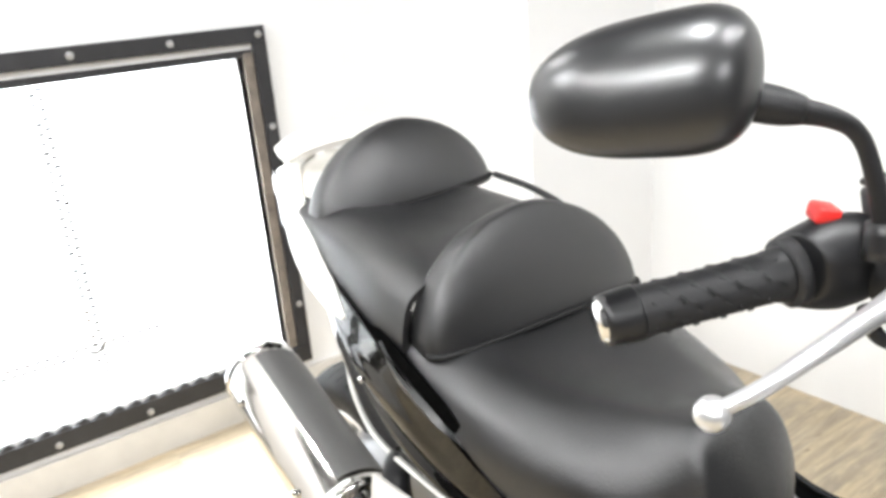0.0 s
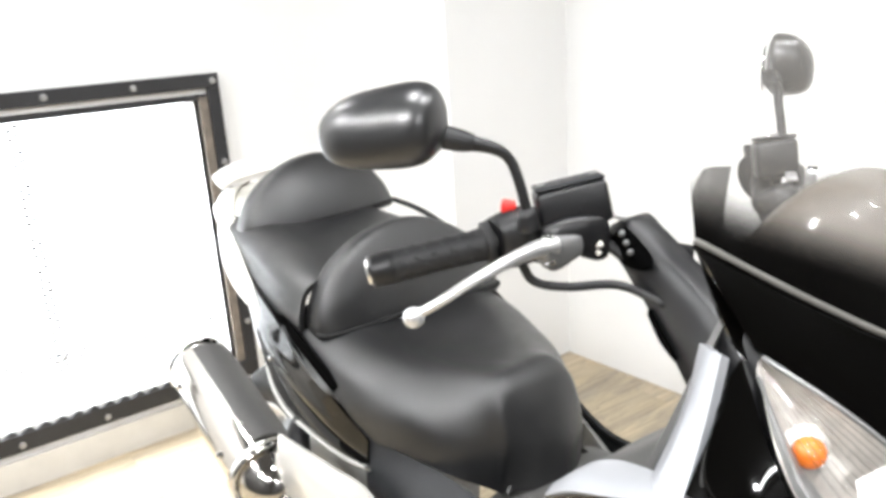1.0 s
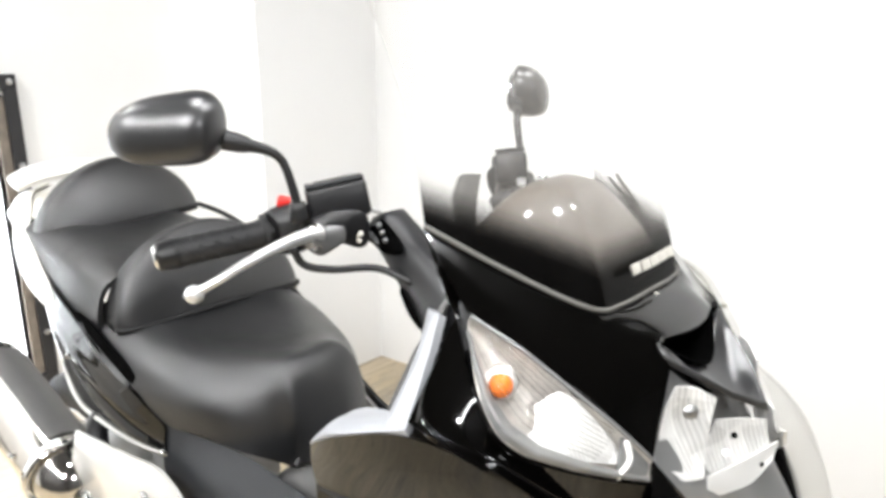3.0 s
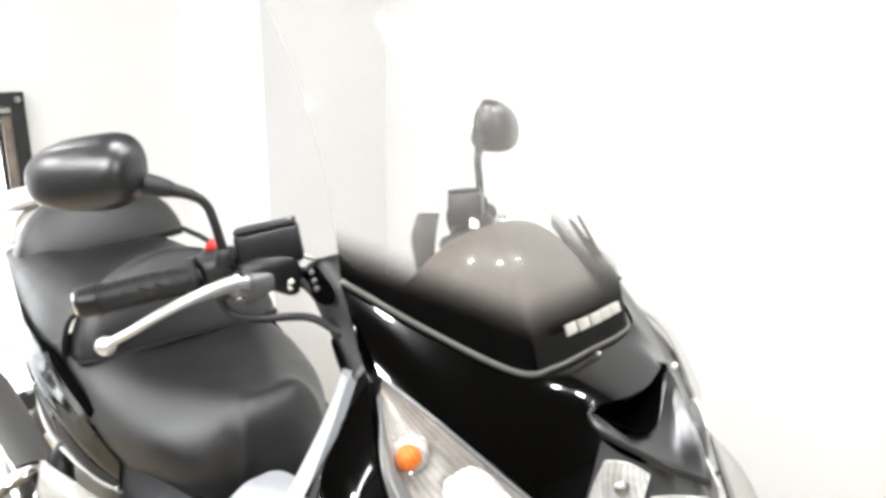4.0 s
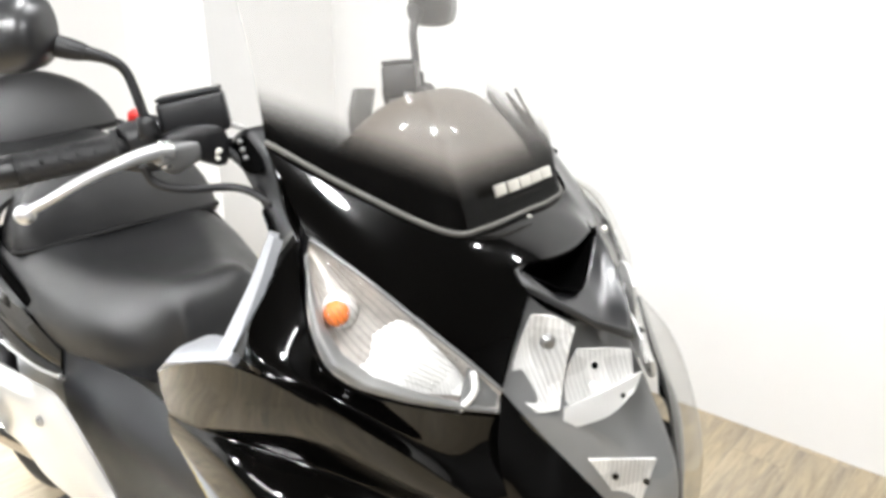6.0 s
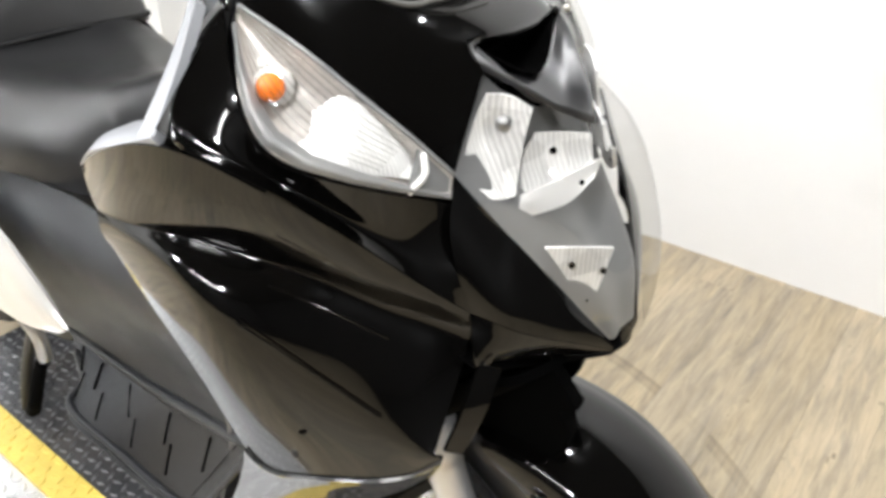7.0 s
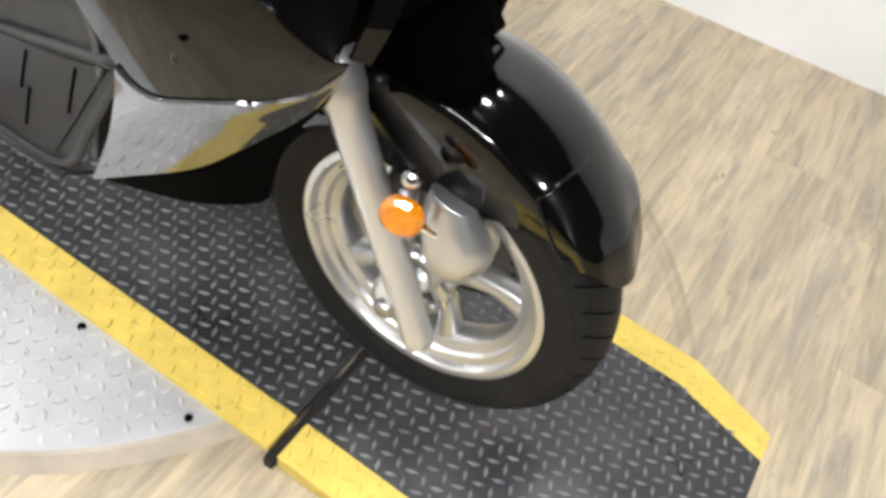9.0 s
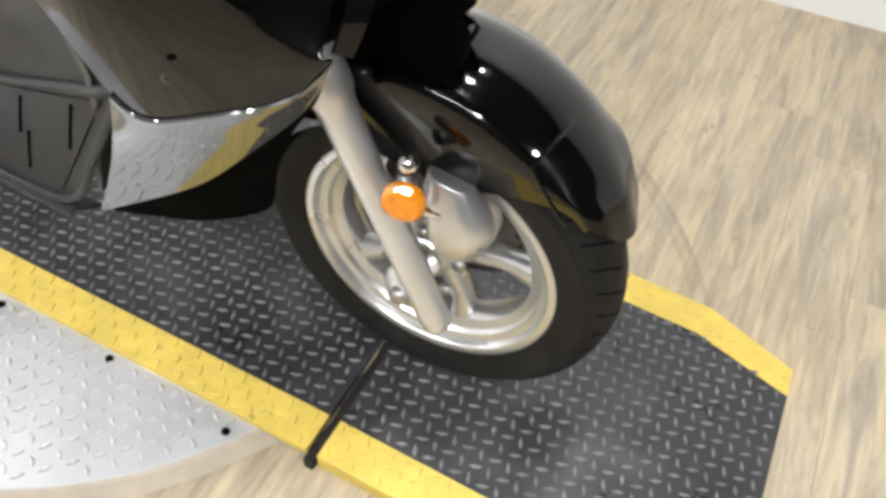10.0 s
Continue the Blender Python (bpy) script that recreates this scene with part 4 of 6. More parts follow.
for px, py, pz in ((0.014, -0.055, 0.890), (0.035, -0.027, 0.878), (0.026, -0.038, 0.845)):
    part("lamp_screw", ball((px, py, pz), 0.0034), M_DARK, head)

# chin panel: from the lens's lower edge down to the underside
CHIN = [
    [(-0.078, -0.126, 0.984), (-0.066, -0.146, 0.938), (-0.052, -0.148, 0.892), (-0.042, -0.142, 0.857)],
    [(-0.042, -0.102, 0.935), (-0.032, -0.122, 0.902), (-0.020, -0.130, 0.870), (-0.013, -0.128, 0.847)],
    [(-0.020, -0.090, 0.910), (-0.010, -0.104, 0.882), (0.000, -0.109, 0.855), (0.006, -0.106, 0.832)],
    [(0.012, -0.062, 0.862), (0.020, -0.068, 0.842), (0.026, -0.070, 0.822), (0.029, -0.066, 0.809)],
    [(0.054, -0.014, 0.784), (0.054, -0.014, 0.783), (0.054, -0.013, 0.781), (0.054, -0.012, 0.779)],
]
both("chin_panel", CHIN, M_BLACK, "gloss black nose side panel", 14, 20, mid=NOSE_Y)
both("chin_lip", [
    [(-0.042, -0.142, 0.856), (-0.030, -0.152, 0.834), (-0.020, -0.155, 0.811)],
    [(-0.013, -0.128, 0.846), (-0.010, -0.126, 0.815), (-0.015, -0.115, 0.786)],
    [(0.006, -0.106, 0.831), (0.005, -0.100, 0.804), (-0.001, -0.085, 0.777)],
    [(0.029, -0.066, 0.808), (0.028, -0.060, 0.790), (0.023, -0.045, 0.771)],
    [(0.054, -0.012, 0.778), (0.054, -0.012, 0.775), (0.052, -0.011, 0.771)]], M_BLACK, "gloss black lip under the nose", 8, 18, mid=NOSE_Y)
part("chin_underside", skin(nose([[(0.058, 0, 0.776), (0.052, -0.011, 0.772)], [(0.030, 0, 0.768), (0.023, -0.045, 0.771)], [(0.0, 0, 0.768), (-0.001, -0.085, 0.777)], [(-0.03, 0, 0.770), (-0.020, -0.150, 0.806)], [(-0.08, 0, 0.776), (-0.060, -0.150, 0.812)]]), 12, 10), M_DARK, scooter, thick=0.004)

# beak and intake between screen and headlight
intake = part("air_intake", skin(nose([[(-0.100, 0, 1.080), (-0.114, -0.060, 1.082)], [(-0.170, 0, 1.085), (-0.160, -0.058, 1.086)], [(-0.170, 0, 1.020), (-0.150, -0.058, 1.050)], [(-0.082, 0, 1.040), (-0.112, -0.060, 1.078)]]), 14, 12), M_DARK, scooter, "black air intake slot", thick=0.002)
BEAK = [[(-0.092, 0, 1.034), (-0.096, -0.018, 1.046), (-0.101, -0.038, 1.062), (-0.110, -0.063, 1.083)], [(-0.050, 0, 1.014), (-0.068, -0.018, 1.030), (-0.086, -0.038, 1.050), (-0.107, -0.063, 1.076)], [(-0.020, 0, 1.014), (-0.044, -0.018, 1.030), (-0.068, -0.038, 1.048), (-0.100, -0.063, 1.068)], [(-0.014, 0, 1.004), (-0.042, -0.018, 1.022), (-0.066, -0.038, 1.040), (-0.096, -0.063, 1.060)]]
part("beak", skin([[Vector(p) for p in r] for r in nose(BEAK)], nv=16, straight=True), M_SHELL, intake, "satin black scoop lip with a pointed tip", thick=0.004, split=179)
part("beak_bolt", ball((-0.100, 0.092, 1.084), 0.004), M_BADGE, intake)

# upper cowl between screen edge and lamps
TAPE = [(-0.160, 0, 1.106), (-0.162, -0.050, 1.105), (-0.174, -0.098, 1.111), (-0.245, -0.150, 1.150), (-0.322, -0.196, 1.195)]
COWL_TOP = [(-0.160, 0, 1.106), (-0.161, -0.036, 1.105), (-0.166, -0.070, 1.107), (-0.176, -0.102, 1.113), (-0.245, -0.150, 1.150), (-0.322, -0.196, 1.195)]
COWL_LOW = [(-0.098, 0, 1.082), (-0.114, -0.062, 1.083), (-0.095, -0.063, 1.059), (-0.079, -0.125, 0.985), (-0.144, -0.173, 1.056), (-0.254, -0.208, 1.124)]


def cowl_row(f, out):
    """A line f of the way from the screen edge down to the lower outline."""
    top, low = curve_points(COWL_TOP, 51), [Vector(a).lerp(Vector(b), i / 10) for a, b in zip(COWL_LOW, COWL_LOW[1:]) for i in range(10)] + [Vector(COWL_LOW[-1])]
    half = [p.lerp(q, f) + Vector((0.010, -0.010 * min(1, abs(p.y) / 0.05), 0.003)) * out * (0.4 + 0.6 * math.sin(math.pi * min(1, i / 50))) for i, (p, q) in enumerate(zip(top, low))]
    return [Vector(p) for p in nose([[tuple(p) for p in half]], 0.10)[0]]


upper = part("upper_cowl", softened(skin([cowl_row(0, 0), cowl_row(0.35, 0.45), cowl_row(0.7, 0.38), cowl_row(1, 0)], nv=26, straight=True), 45), M_BLACK, scooter, "gloss black upper front cowl", thick=0.004)
for s in (1, -1):
    part("cowl_edge", skin([[(x, y if s > 0 else 2 * NOSE_Y - y, z) for x, y, z in ((-0.322, -0.196, 1.197), (-0.302, -0.201, 1.164), (-0.282, -0.208, 1.138), (-0.262, -0.213, 1.114))], [(x, y if s > 0 else 2 * NOSE_Y - y, z) for x, y, z in ((-0.262, -0.160, 1.160), (-0.272, -0.180, 1.142), (-0.270, -0.200, 1.128), (-0.258, -0.212, 1.116))]], 14, 8), M_BLACK, upper, thick=0.004)
# bolt on the screen edge
part("screen_bolt", lathe([(0, 0), (0.006, 0), (0.005, 0.004), (0, 0.005)], look((-0.157, 0.023, 1.100), (-1.0, 0.023, 0.85)), 14), M_BADGE, upper, "small bright bolt")

# -- windscreen with a dark printed foot --
def screen_row(f):
    """f: 0 at the foot, 1 at the top edge."""
    out = []
    for (x, y, z) in TAPE:
        a = math.hypot(y, 0.06) - 0.06
        out.append((x - (0.24 - 0.55 * a) * f + 0.035 * math.sin(math.pi * f), y, z + 0.008 + (0.40 - 0.46 * a) * f))
    return out


screen = part("windscreen", softened(skin(nose([screen_row(f) for f in (-0.03, 0.15, 0.35, 0.6, 0.8, 1.0)], 0.30), 44, 26), 5), M_SCREEN, scooter, "clear windscreen, black print at its foot", thick=0.0035)
screen.visible_shadow = False
# the rubber bead along its foot
part("edge_bead", tube([(x, y, z + 0.004) for x, y, z in nose([TAPE], 0.30)[0]], 0.0030, 90, 8), M_BEAD, screen, "dull grey edge bead")
# raised maker's mark drawn as plain bars
for i in range(5):
    y0 = -0.040 + i * 0.0215
    q = part("maker_mark", box(-0.0012, 0.0012, 0, 0.0198, 0, 0.0125), M_BADGE, screen, "silver maker's mark, plain blocks", bevel=0.0012)
    q.matrix_local = Matrix.Translation((-0.1545 - 0.05 * abs(y0 + 0.008), y0 + 0.001, 1.140)) @ pose(0, 0, 0, 0, -22, 0)

# instrument hood behind the screen
def shifted(rows, dx, dy, dz):
    return [[(x + dx, y + dy, z + dz) for x, y, z in r] for r in rows]


hood = part("instrument_hood", skin(shifted(whole([
    [(-0.178, 0, 1.125), (-0.182, -0.055, 1.120), (-0.215, -0.105, 1.110), (-0.25, -0.135, 1.10)],
    [(-0.225, 0, 1.180), (-0.230, -0.060, 1.172), (-0.258, -0.115, 1.145), (-0.29, -0.150, 1.115)],
    [(-0.275, 0, 1.216), (-0.278, -0.060, 1.208), (-0.300, -0.118, 1.170), (-0.33, -0.155, 1.125)],
    [(-0.318, 0, 1.222), (-0.322, -0.062, 1.214), (-0.340, -0.118, 1.172), (-0.36, -0.15, 1.125)],
    [(-0.345, 0, 1.205), (-0.348, -0.060, 1.197), (-0.36, -0.112, 1.160), (-0.38, -0.145, 1.115)]]), 0.012, 0.024, 0), 40, 28), M_HOOD, scooter, "dark brown-grey instrument hood", thick=0.006)
part("gauge_face", skin(whole([[(-0.345, 0, 1.195), (-0.35, -0.10, 1.150)], [(-0.385, 0, 1.11), (-0.39, -0.11, 1.095)]]), 12, 4), M_DARK, hood, thick=0.004)

# -- turn signals --
SIG_UP = [(-0.248, -0.208, 1.120), (-0.189, -0.196, 1.093), (-0.143, -0.172, 1.054), (-0.108, -0.150, 1.021), (-0.079, -0.124, 0.983)]
SIG_LOW = [(-0.244, -0.218, 1.106), (-0.198, -0.256, 1.062), (-0.160, -0.258, 1.026), (-0.110, -0.210, 0.997), (-0.077, -0.134, 0.964)]


def signal(s):
    def Y(y):
        return y if s > 0 else -0.030 - y

    up, low = SIG_UP, SIG_LOW

    def across(f, out, into=0.0):
        """A line f of the way from the upper to the lower edge, bulging out or set in."""
        w = (0.3, 1, 1, 0.8, 0.15)
        return [(p[0] + (q[0] - p[0]) * f + (0.014 * out - 0.020 * into) * k, Y(p[1] + (q[1] - p[1]) * f + (-0.013 * out + 0.018 * into) * k), p[2] + (q[2] - p[2]) * f + (0.008 * out - 0.010 * into) * k) for p, q, k in zip(up, low, w)]
    lamp = part("turn_signal", skin([across(0, 0, 0.1), across(0.3, 0, 0.9), across(0.7, 0, 1.0), across(1, 0, 0.1)], 24, 26), M_LAMPSILVER, scooter, "clear front turn signal", thick=0.002)
    part("signal_lens", skin([across(0, 0), across(0.33, 0.9), across(0.67, 1), across(1, 0)], 24, 22), M_CLEAR, lamp, "clear ribbed signal lens").visible_shadow = False
    part("lens_rim", skin([across(0.80, 0.25, 0.25), across(0.90, 0.3), across(1.0, 0.05)], 8, 26), M_LAMPGREY, lamp, "grey lens border", thick=0.003)
    part("lens_rim", tube([Vector(v) for v in across(0.0, 0.0)], 0.0022, 30, 8), M_LAMPGREY, lamp, "grey lens border")
    part("inner_bowl", skin([[(x, Y(y), z) for x, y, z in r] for r in (
        [(-0.170, -0.206, 1.046), (-0.150, -0.184, 1.058), (-0.118, -0.158, 1.018), (-0.106, -0.146, 0.994)],
        [(-0.158, -0.222, 1.034), (-0.136, -0.206, 1.030), (-0.112, -0.178, 1.008), (-0.100, -0.154, 0.990)],
        [(-0.158, -0.236, 1.030), (-0.138, -0.228, 1.014), (-0.116, -0.196, 1.000), (-0.098, -0.160, 0.988)])], 12, 12), M_LAMPWHITE, lamp, "white inner bowl", thick=0.002)
    part("tip_bar", tube([(-0.100, Y(-0.144), 1.006), (-0.090, Y(-0.154), 0.992), (-0.094, Y(-0.172), 0.980)], 0.0035, 8, 8), M_REFLECTOR, lamp)
    part("tip_panel", skin([[(x, Y(y), z) for x, y, z in r] for r in ([(-0.104, -0.146, 1.010), (-0.096, -0.168, 0.984)], [(-0.082, -0.126, 0.982), (-0.080, -0.134, 0.967)])], 6, 8), M_LAMPGREY, lamp, "grey inner tip", thick=0.002)
    part("bulb", ball((-0.196, Y(-0.226), 1.066), 0.0125, 1.0, 1.0, 1.0), M_BULB, lamp, "amber bulb")
    part("bulb_socket", tube([(-0.205, Y(-0.214), 1.062), (-0.198, Y(-0.222), 1.065)], [0.018, 0.013], 5, 16), M_REFLECTOR, lamp)
    for k in range(9):
        f = (k + 1) / 10
        part("rib", tube([(x - 0.003, y + 0.003 * s, z) for x, y, z in across(0.04 + 0.74 * f, 0.9 * math.sin(math.pi * (0.04 + 0.74 * f)))[:4]], 0.0009, 16, 5), M_CLEAR, lamp).visible_shadow = False
    return lamp


signal(1)
signal(-1)

# dark strip between signal and knee blade
both("side_fairing", [
    [(-0.262, -0.214, 1.116), (-0.200, -0.258, 1.058), (-0.160, -0.260, 1.022), (-0.108, -0.210, 0.994), (-0.076, -0.136, 0.961)],
    [(-0.262, -0.230, 1.104), (-0.218, -0.274, 1.046), (-0.160, -0.252, 1.004), (-0.104, -0.192, 0.948), (-0.070, -0.140, 0.925)],
    [(-0.254, -0.252, 1.090), (-0.238, -0.300, 1.046), (-0.165, -0.256, 1.000), (-0.098, -0.188, 0.930), (-0.052, -0.148, 0.892)],
    [(-0.246, -0.306, 1.042), (-0.210, -0.304, 1.035), (-0.150, -0.264, 0.994), (-0.090, -0.198, 0.920), (-0.042, -0.142, 0.857)]], M_BLACK, "gloss black fairing side", 30, 14, mid=-0.012, soft=10)

# knee blade and ledge in silver grey
for s in (1, -1):
    blade = part("knee_blade", skin([[(x, y * s, z) for x, y, z in r] for r in (
        [(-0.266, -0.236, 1.126), (-0.280, -0.232, 1.124), (-0.300, -0.215, 1.118)],
        [(-0.256, -0.268, 1.084), (-0.276, -0.264, 1.080), (-0.296, -0.240, 1.072)],
        [(-0.246, -0.310, 1.034), (-0.272, -0.308, 1.028), (-0.292, -0.290, 1.020)])], 10, 12), M_LGREY, scooter, "silver-grey knee shield edge", thick=0.010)
    part("knee_ledge", skin([[(x, y * s, z) for x, y, z in r] for r in (
        [(-0.246, -0.312, 1.036), (-0.256, -0.300, 1.038), (-0.266, -0.282, 1.032)],
        [(-0.318, -0.312, 1.006), (-0.328, -0.294, 1.012), (-0.338, -0.266, 1.010)],
        [(-0.366, -0.306, 0.984), (-0.374, -0.286, 0.990), (-0.380, -0.262, 0.986)],
        [(-0.404, -0.297, 0.956), (-0.408, -0.276, 0.960), (-0.404, -0.250, 0.955)])], 10, 16), M_LGREY, blade, "silver-grey ledge", thick=0.010)

# -- big lower cowl with a creased channel --
LOWER = [  # rows from the knee ledge forward: top edge, band, band's lower lip, slot, upper crease, lower crease, skirt, bottom edge
    [(-0.402, -0.297, 0.955), (-0.404, -0.296, 0.932), (-0.401, -0.295, 0.914), (-0.399, -0.294, 0.907), (-0.397, -0.296, 0.900), (-0.393, -0.299, 0.886), (-0.391, -0.297, 0.875), (-0.389, -0.295, 0.868)],
    [(-0.364, -0.306, 0.982), (-0.362, -0.303, 0.945), (-0.354, -0.299, 0.915), (-0.348, -0.300, 0.912), (-0.338, -0.303, 0.911), (-0.314, -0.307, 0.908), (-0.304, -0.305, 0.850), (-0.300, -0.297, 0.790)],
    [(-0.312, -0.312, 1.007), (-0.306, -0.308, 0.968), (-0.300, -0.297, 0.925), (-0.296, -0.293, 0.921), (-0.285, -0.302, 0.917), (-0.256, -0.311, 0.903), (-0.248, -0.304, 0.800), (-0.258, -0.292, 0.738)],
    [(-0.240, -0.312, 1.035), (-0.234, -0.303, 0.985), (-0.228, -0.280, 0.926), (-0.228, -0.271, 0.921), (-0.220, -0.289, 0.913), (-0.204, -0.313, 0.892), (-0.206, -0.301, 0.770), (-0.240, -0.264, 0.608)],
    [(-0.159, -0.277, 1.006), (-0.158, -0.264, 0.965), (-0.152, -0.236, 0.904), (-0.157, -0.226, 0.895), (-0.155, -0.246, 0.884), (-0.160, -0.282, 0.845), (-0.158, -0.274, 0.756), (-0.174, -0.250, 0.634)],
    [(-0.103, -0.216, 0.940), (-0.104, -0.216, 0.912), (-0.106, -0.202, 0.882), (-0.111, -0.194, 0.865), (-0.108, -0.208, 0.847), (-0.112, -0.239, 0.778), (-0.108, -0.234, 0.715), (-0.104, -0.224, 0.652)],
    [(-0.071, -0.181, 0.896), (-0.074, -0.178, 0.878), (-0.080, -0.165, 0.857), (-0.082, -0.159, 0.838), (-0.075, -0.176, 0.817), (-0.066, -0.217, 0.740), (-0.060, -0.214, 0.710), (-0.055, -0.205, 0.681)],
    [(-0.042, -0.142, 0.857), (-0.042, -0.142, 0.848), (-0.042, -0.140, 0.838), (-0.044, -0.139, 0.820), (-0.039, -0.156, 0.801), (-0.033, -0.204, 0.728), (-0.028, -0.208, 0.727), (-0.022, -0.206, 0.726)],
]


def fine_rows(rows, k=5):
    """Cuts each row into short straight steps, so that its creases stay sharp."""
    out = []
    for r in rows:
        o = []
        for p, q in zip(r, r[1:]):
            o += [Vector(p).lerp(Vector(q), i / k) for i in range(k)]
        o.append(Vector(r[-1]))
        out.append([o[0]] + [o[i] * 0.5 + (o[i - 1] + o[i + 1]) * 0.25 for i in range(1, len(o) - 1)] + [o[-1]])
    return out


def evened(rows, n=65, rounds=34):
    """The rows drawn out lengthwise to n and evened, so that the gloss runs smoothly along them."""
    cols = [curve_points([r[i] for r in rows], n) for i in range(len(rows[0]))]
    for _ in range(rounds):
        cols = [[c[0]] + [c[i] * 0.5 + (c[i - 1] + c[i + 1]) * 0.25 for i in range(1, n - 1)] + [c[-1]] for c in cols]
    return [[c[i] for c in cols] for i in range(n)]


for s in (1, -1):
    rows = evened([[(x, y if s > 0 else -0.020 - y, z) for x, y, z in r] for r in fine_rows(LOWER)])
    # the skirt runs on without a break into the turned-under belly
    edge = {2.7: ((-0.292, -0.262, 0.540), (-0.380, -0.246, 0.391)), 4: ((-0.192, -0.233, 0.573), (-0.229, -0.203, 0.473)), 5: ((-0.121, -0.208, 0.609), (-0.137, -0.194, 0.569)), 6: ((-0.064, -0.198, 0.660), (-0.076, -0.192, 0.637)), 7: ((-0.029, -0.203, 0.710), (-0.036, -0.200, 0.695))}
    keys = sorted(edge)
    under = []
    for i in range(25, 65):
        k = min(max(i * 7 / 64, 2.7), 7)
        a = max(q for q in keys if q <= k)
        b = min(q for q in keys if q >= k)
        f = 0 if a == b else (k - a) / (b - a)
        mid, low = [Vector(p).lerp(Vector(q), f) for p, q in zip(edge[a], edge[b])]
        if s < 0:
            mid.y, low.y = -0.020 - mid.y, -0.020 - low.y
        under.append(curve_points([rows[i][-3], rows[i][-1], mid, low], 31)[10:])
    for _ in range(12):
        under = [under[0]] + [[under[i][0]] + [under[i][j] * 0.5 + (under[i - 1][j] + under[i + 1][j]) * 0.25 for j in range(1, 21)] for i in range(1, len(under) - 1)] + [under[-1]]
    low_cowl = part("lower_cowl", softened(skin(rows, nv=len(rows), straight=True), 8), M_BLACK, scooter, "gloss black lower cowl with a creased channel", thick=0.004, split=80)
    for col, i0, i1, r in ((20, 33, 50, 0.0013), (25, 31, 52, 0.0014)):
        part("panel_edge", tube([rows[i][col] + Vector((0.0012, -0.0012 * s, 0.0004)) for i in range(i0, i1, 2)], r, 30, 6), M_BLACK, low_cowl, "sharp moulded panel edge")
    # same black bodywork as the cowl; the metallic colour lifts the mirrored floor
    part("belly_panel", skin(under, nv=len(under), straight=True), M_BELLY, low_cowl, "gloss black belly panel, metallic grey to boost its mirrored mat", thick=0.004, split=80)
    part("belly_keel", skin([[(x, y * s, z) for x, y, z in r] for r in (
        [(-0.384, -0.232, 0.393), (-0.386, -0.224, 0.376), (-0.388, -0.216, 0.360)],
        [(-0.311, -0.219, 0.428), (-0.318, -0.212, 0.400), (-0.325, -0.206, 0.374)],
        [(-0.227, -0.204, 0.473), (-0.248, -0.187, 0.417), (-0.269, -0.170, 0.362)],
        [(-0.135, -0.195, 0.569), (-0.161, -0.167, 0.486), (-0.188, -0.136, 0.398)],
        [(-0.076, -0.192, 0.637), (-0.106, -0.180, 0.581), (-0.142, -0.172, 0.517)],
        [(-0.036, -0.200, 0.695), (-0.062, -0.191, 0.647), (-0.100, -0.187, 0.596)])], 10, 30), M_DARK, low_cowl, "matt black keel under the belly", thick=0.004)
    part("cowl_front_edge", skin([[(x, y * s, z) for x, y, z in r] for r in (
        [(-0.021, -0.155, 0.812), (-0.004, -0.138, 0.806)], [(-0.020, -0.181, 0.767), (-0.006, -0.164, 0.757)], [(-0.025, -0.199, 0.729), (-0.014, -0.184, 0.720)])], 5, 10), M_BLACK, low_cowl, "gloss black cowl front edge", thick=0.005)
    part("screw", ball((-0.158, -0.274 * s, 0.700), 0.005, 1, 0.5, 1), M_PLASTIC, low_cowl)
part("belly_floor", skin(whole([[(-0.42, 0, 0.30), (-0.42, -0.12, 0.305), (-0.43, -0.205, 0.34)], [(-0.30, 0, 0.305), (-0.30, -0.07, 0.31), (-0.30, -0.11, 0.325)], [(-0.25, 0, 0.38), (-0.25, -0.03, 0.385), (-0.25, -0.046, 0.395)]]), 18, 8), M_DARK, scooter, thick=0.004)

# -- step-through: inner shield, tunnel, foot boards --
part("inner_shield", skin(whole([[(-0.330, 0, 1.12), (-0.330, -0.12, 1.12), (-0.300, -0.235, 1.08)], [(-0.345, 0, 1.00), (-0.345, -0.14, 1.00), (-0.32, -0.275, 0.99)], [(-0.375, 0, 0.86), (-0.375, -0.14, 0.86), (-0.38, -0.27, 0.86)], [(-0.345, 0, 0.66), (-0.34, -0.14, 0.66), (-0.29, -0.262, 0.66)], [(-0.37, 0, 0.44), (-0.37, -0.14, 0.44), (-0.36, -0.25, 0.44)]]), 26, 18), M_FLOORGREY, scooter, "grey inner leg shield", thick=0.006)
part("tunnel", skin(whole([[(-0.345, 0, 0.985), (-0.345, -0.10, 0.965), (-0.345, -0.16, 0.75), (-0.345, -0.18, 0.41)], [(-0.470, 0, 0.880), (-0.470, -0.09, 0.862), (-0.465, -0.145, 0.68), (-0.46, -0.165, 0.41)], [(-0.560, 0, 0.806), (-0.560, -0.09, 0.788), (-0.575, -0.15, 0.62), (-0.58, -0.165, 0.41)], [(-0.640, 0, 0.735), (-0.640, -0.10, 0.720), (-0.660, -0.16, 0.60), (-0.68, -0.18, 0.41)], [(-0.720, 0, 0.700), (-0.720, -0.12, 0.690), (-0.740, -0.17, 0.58), (-0.76, -0.18, 0.41)]]), 40, 26), M_FLOORGREY, scooter, "grey plastic centre tunnel", thick=0.006)


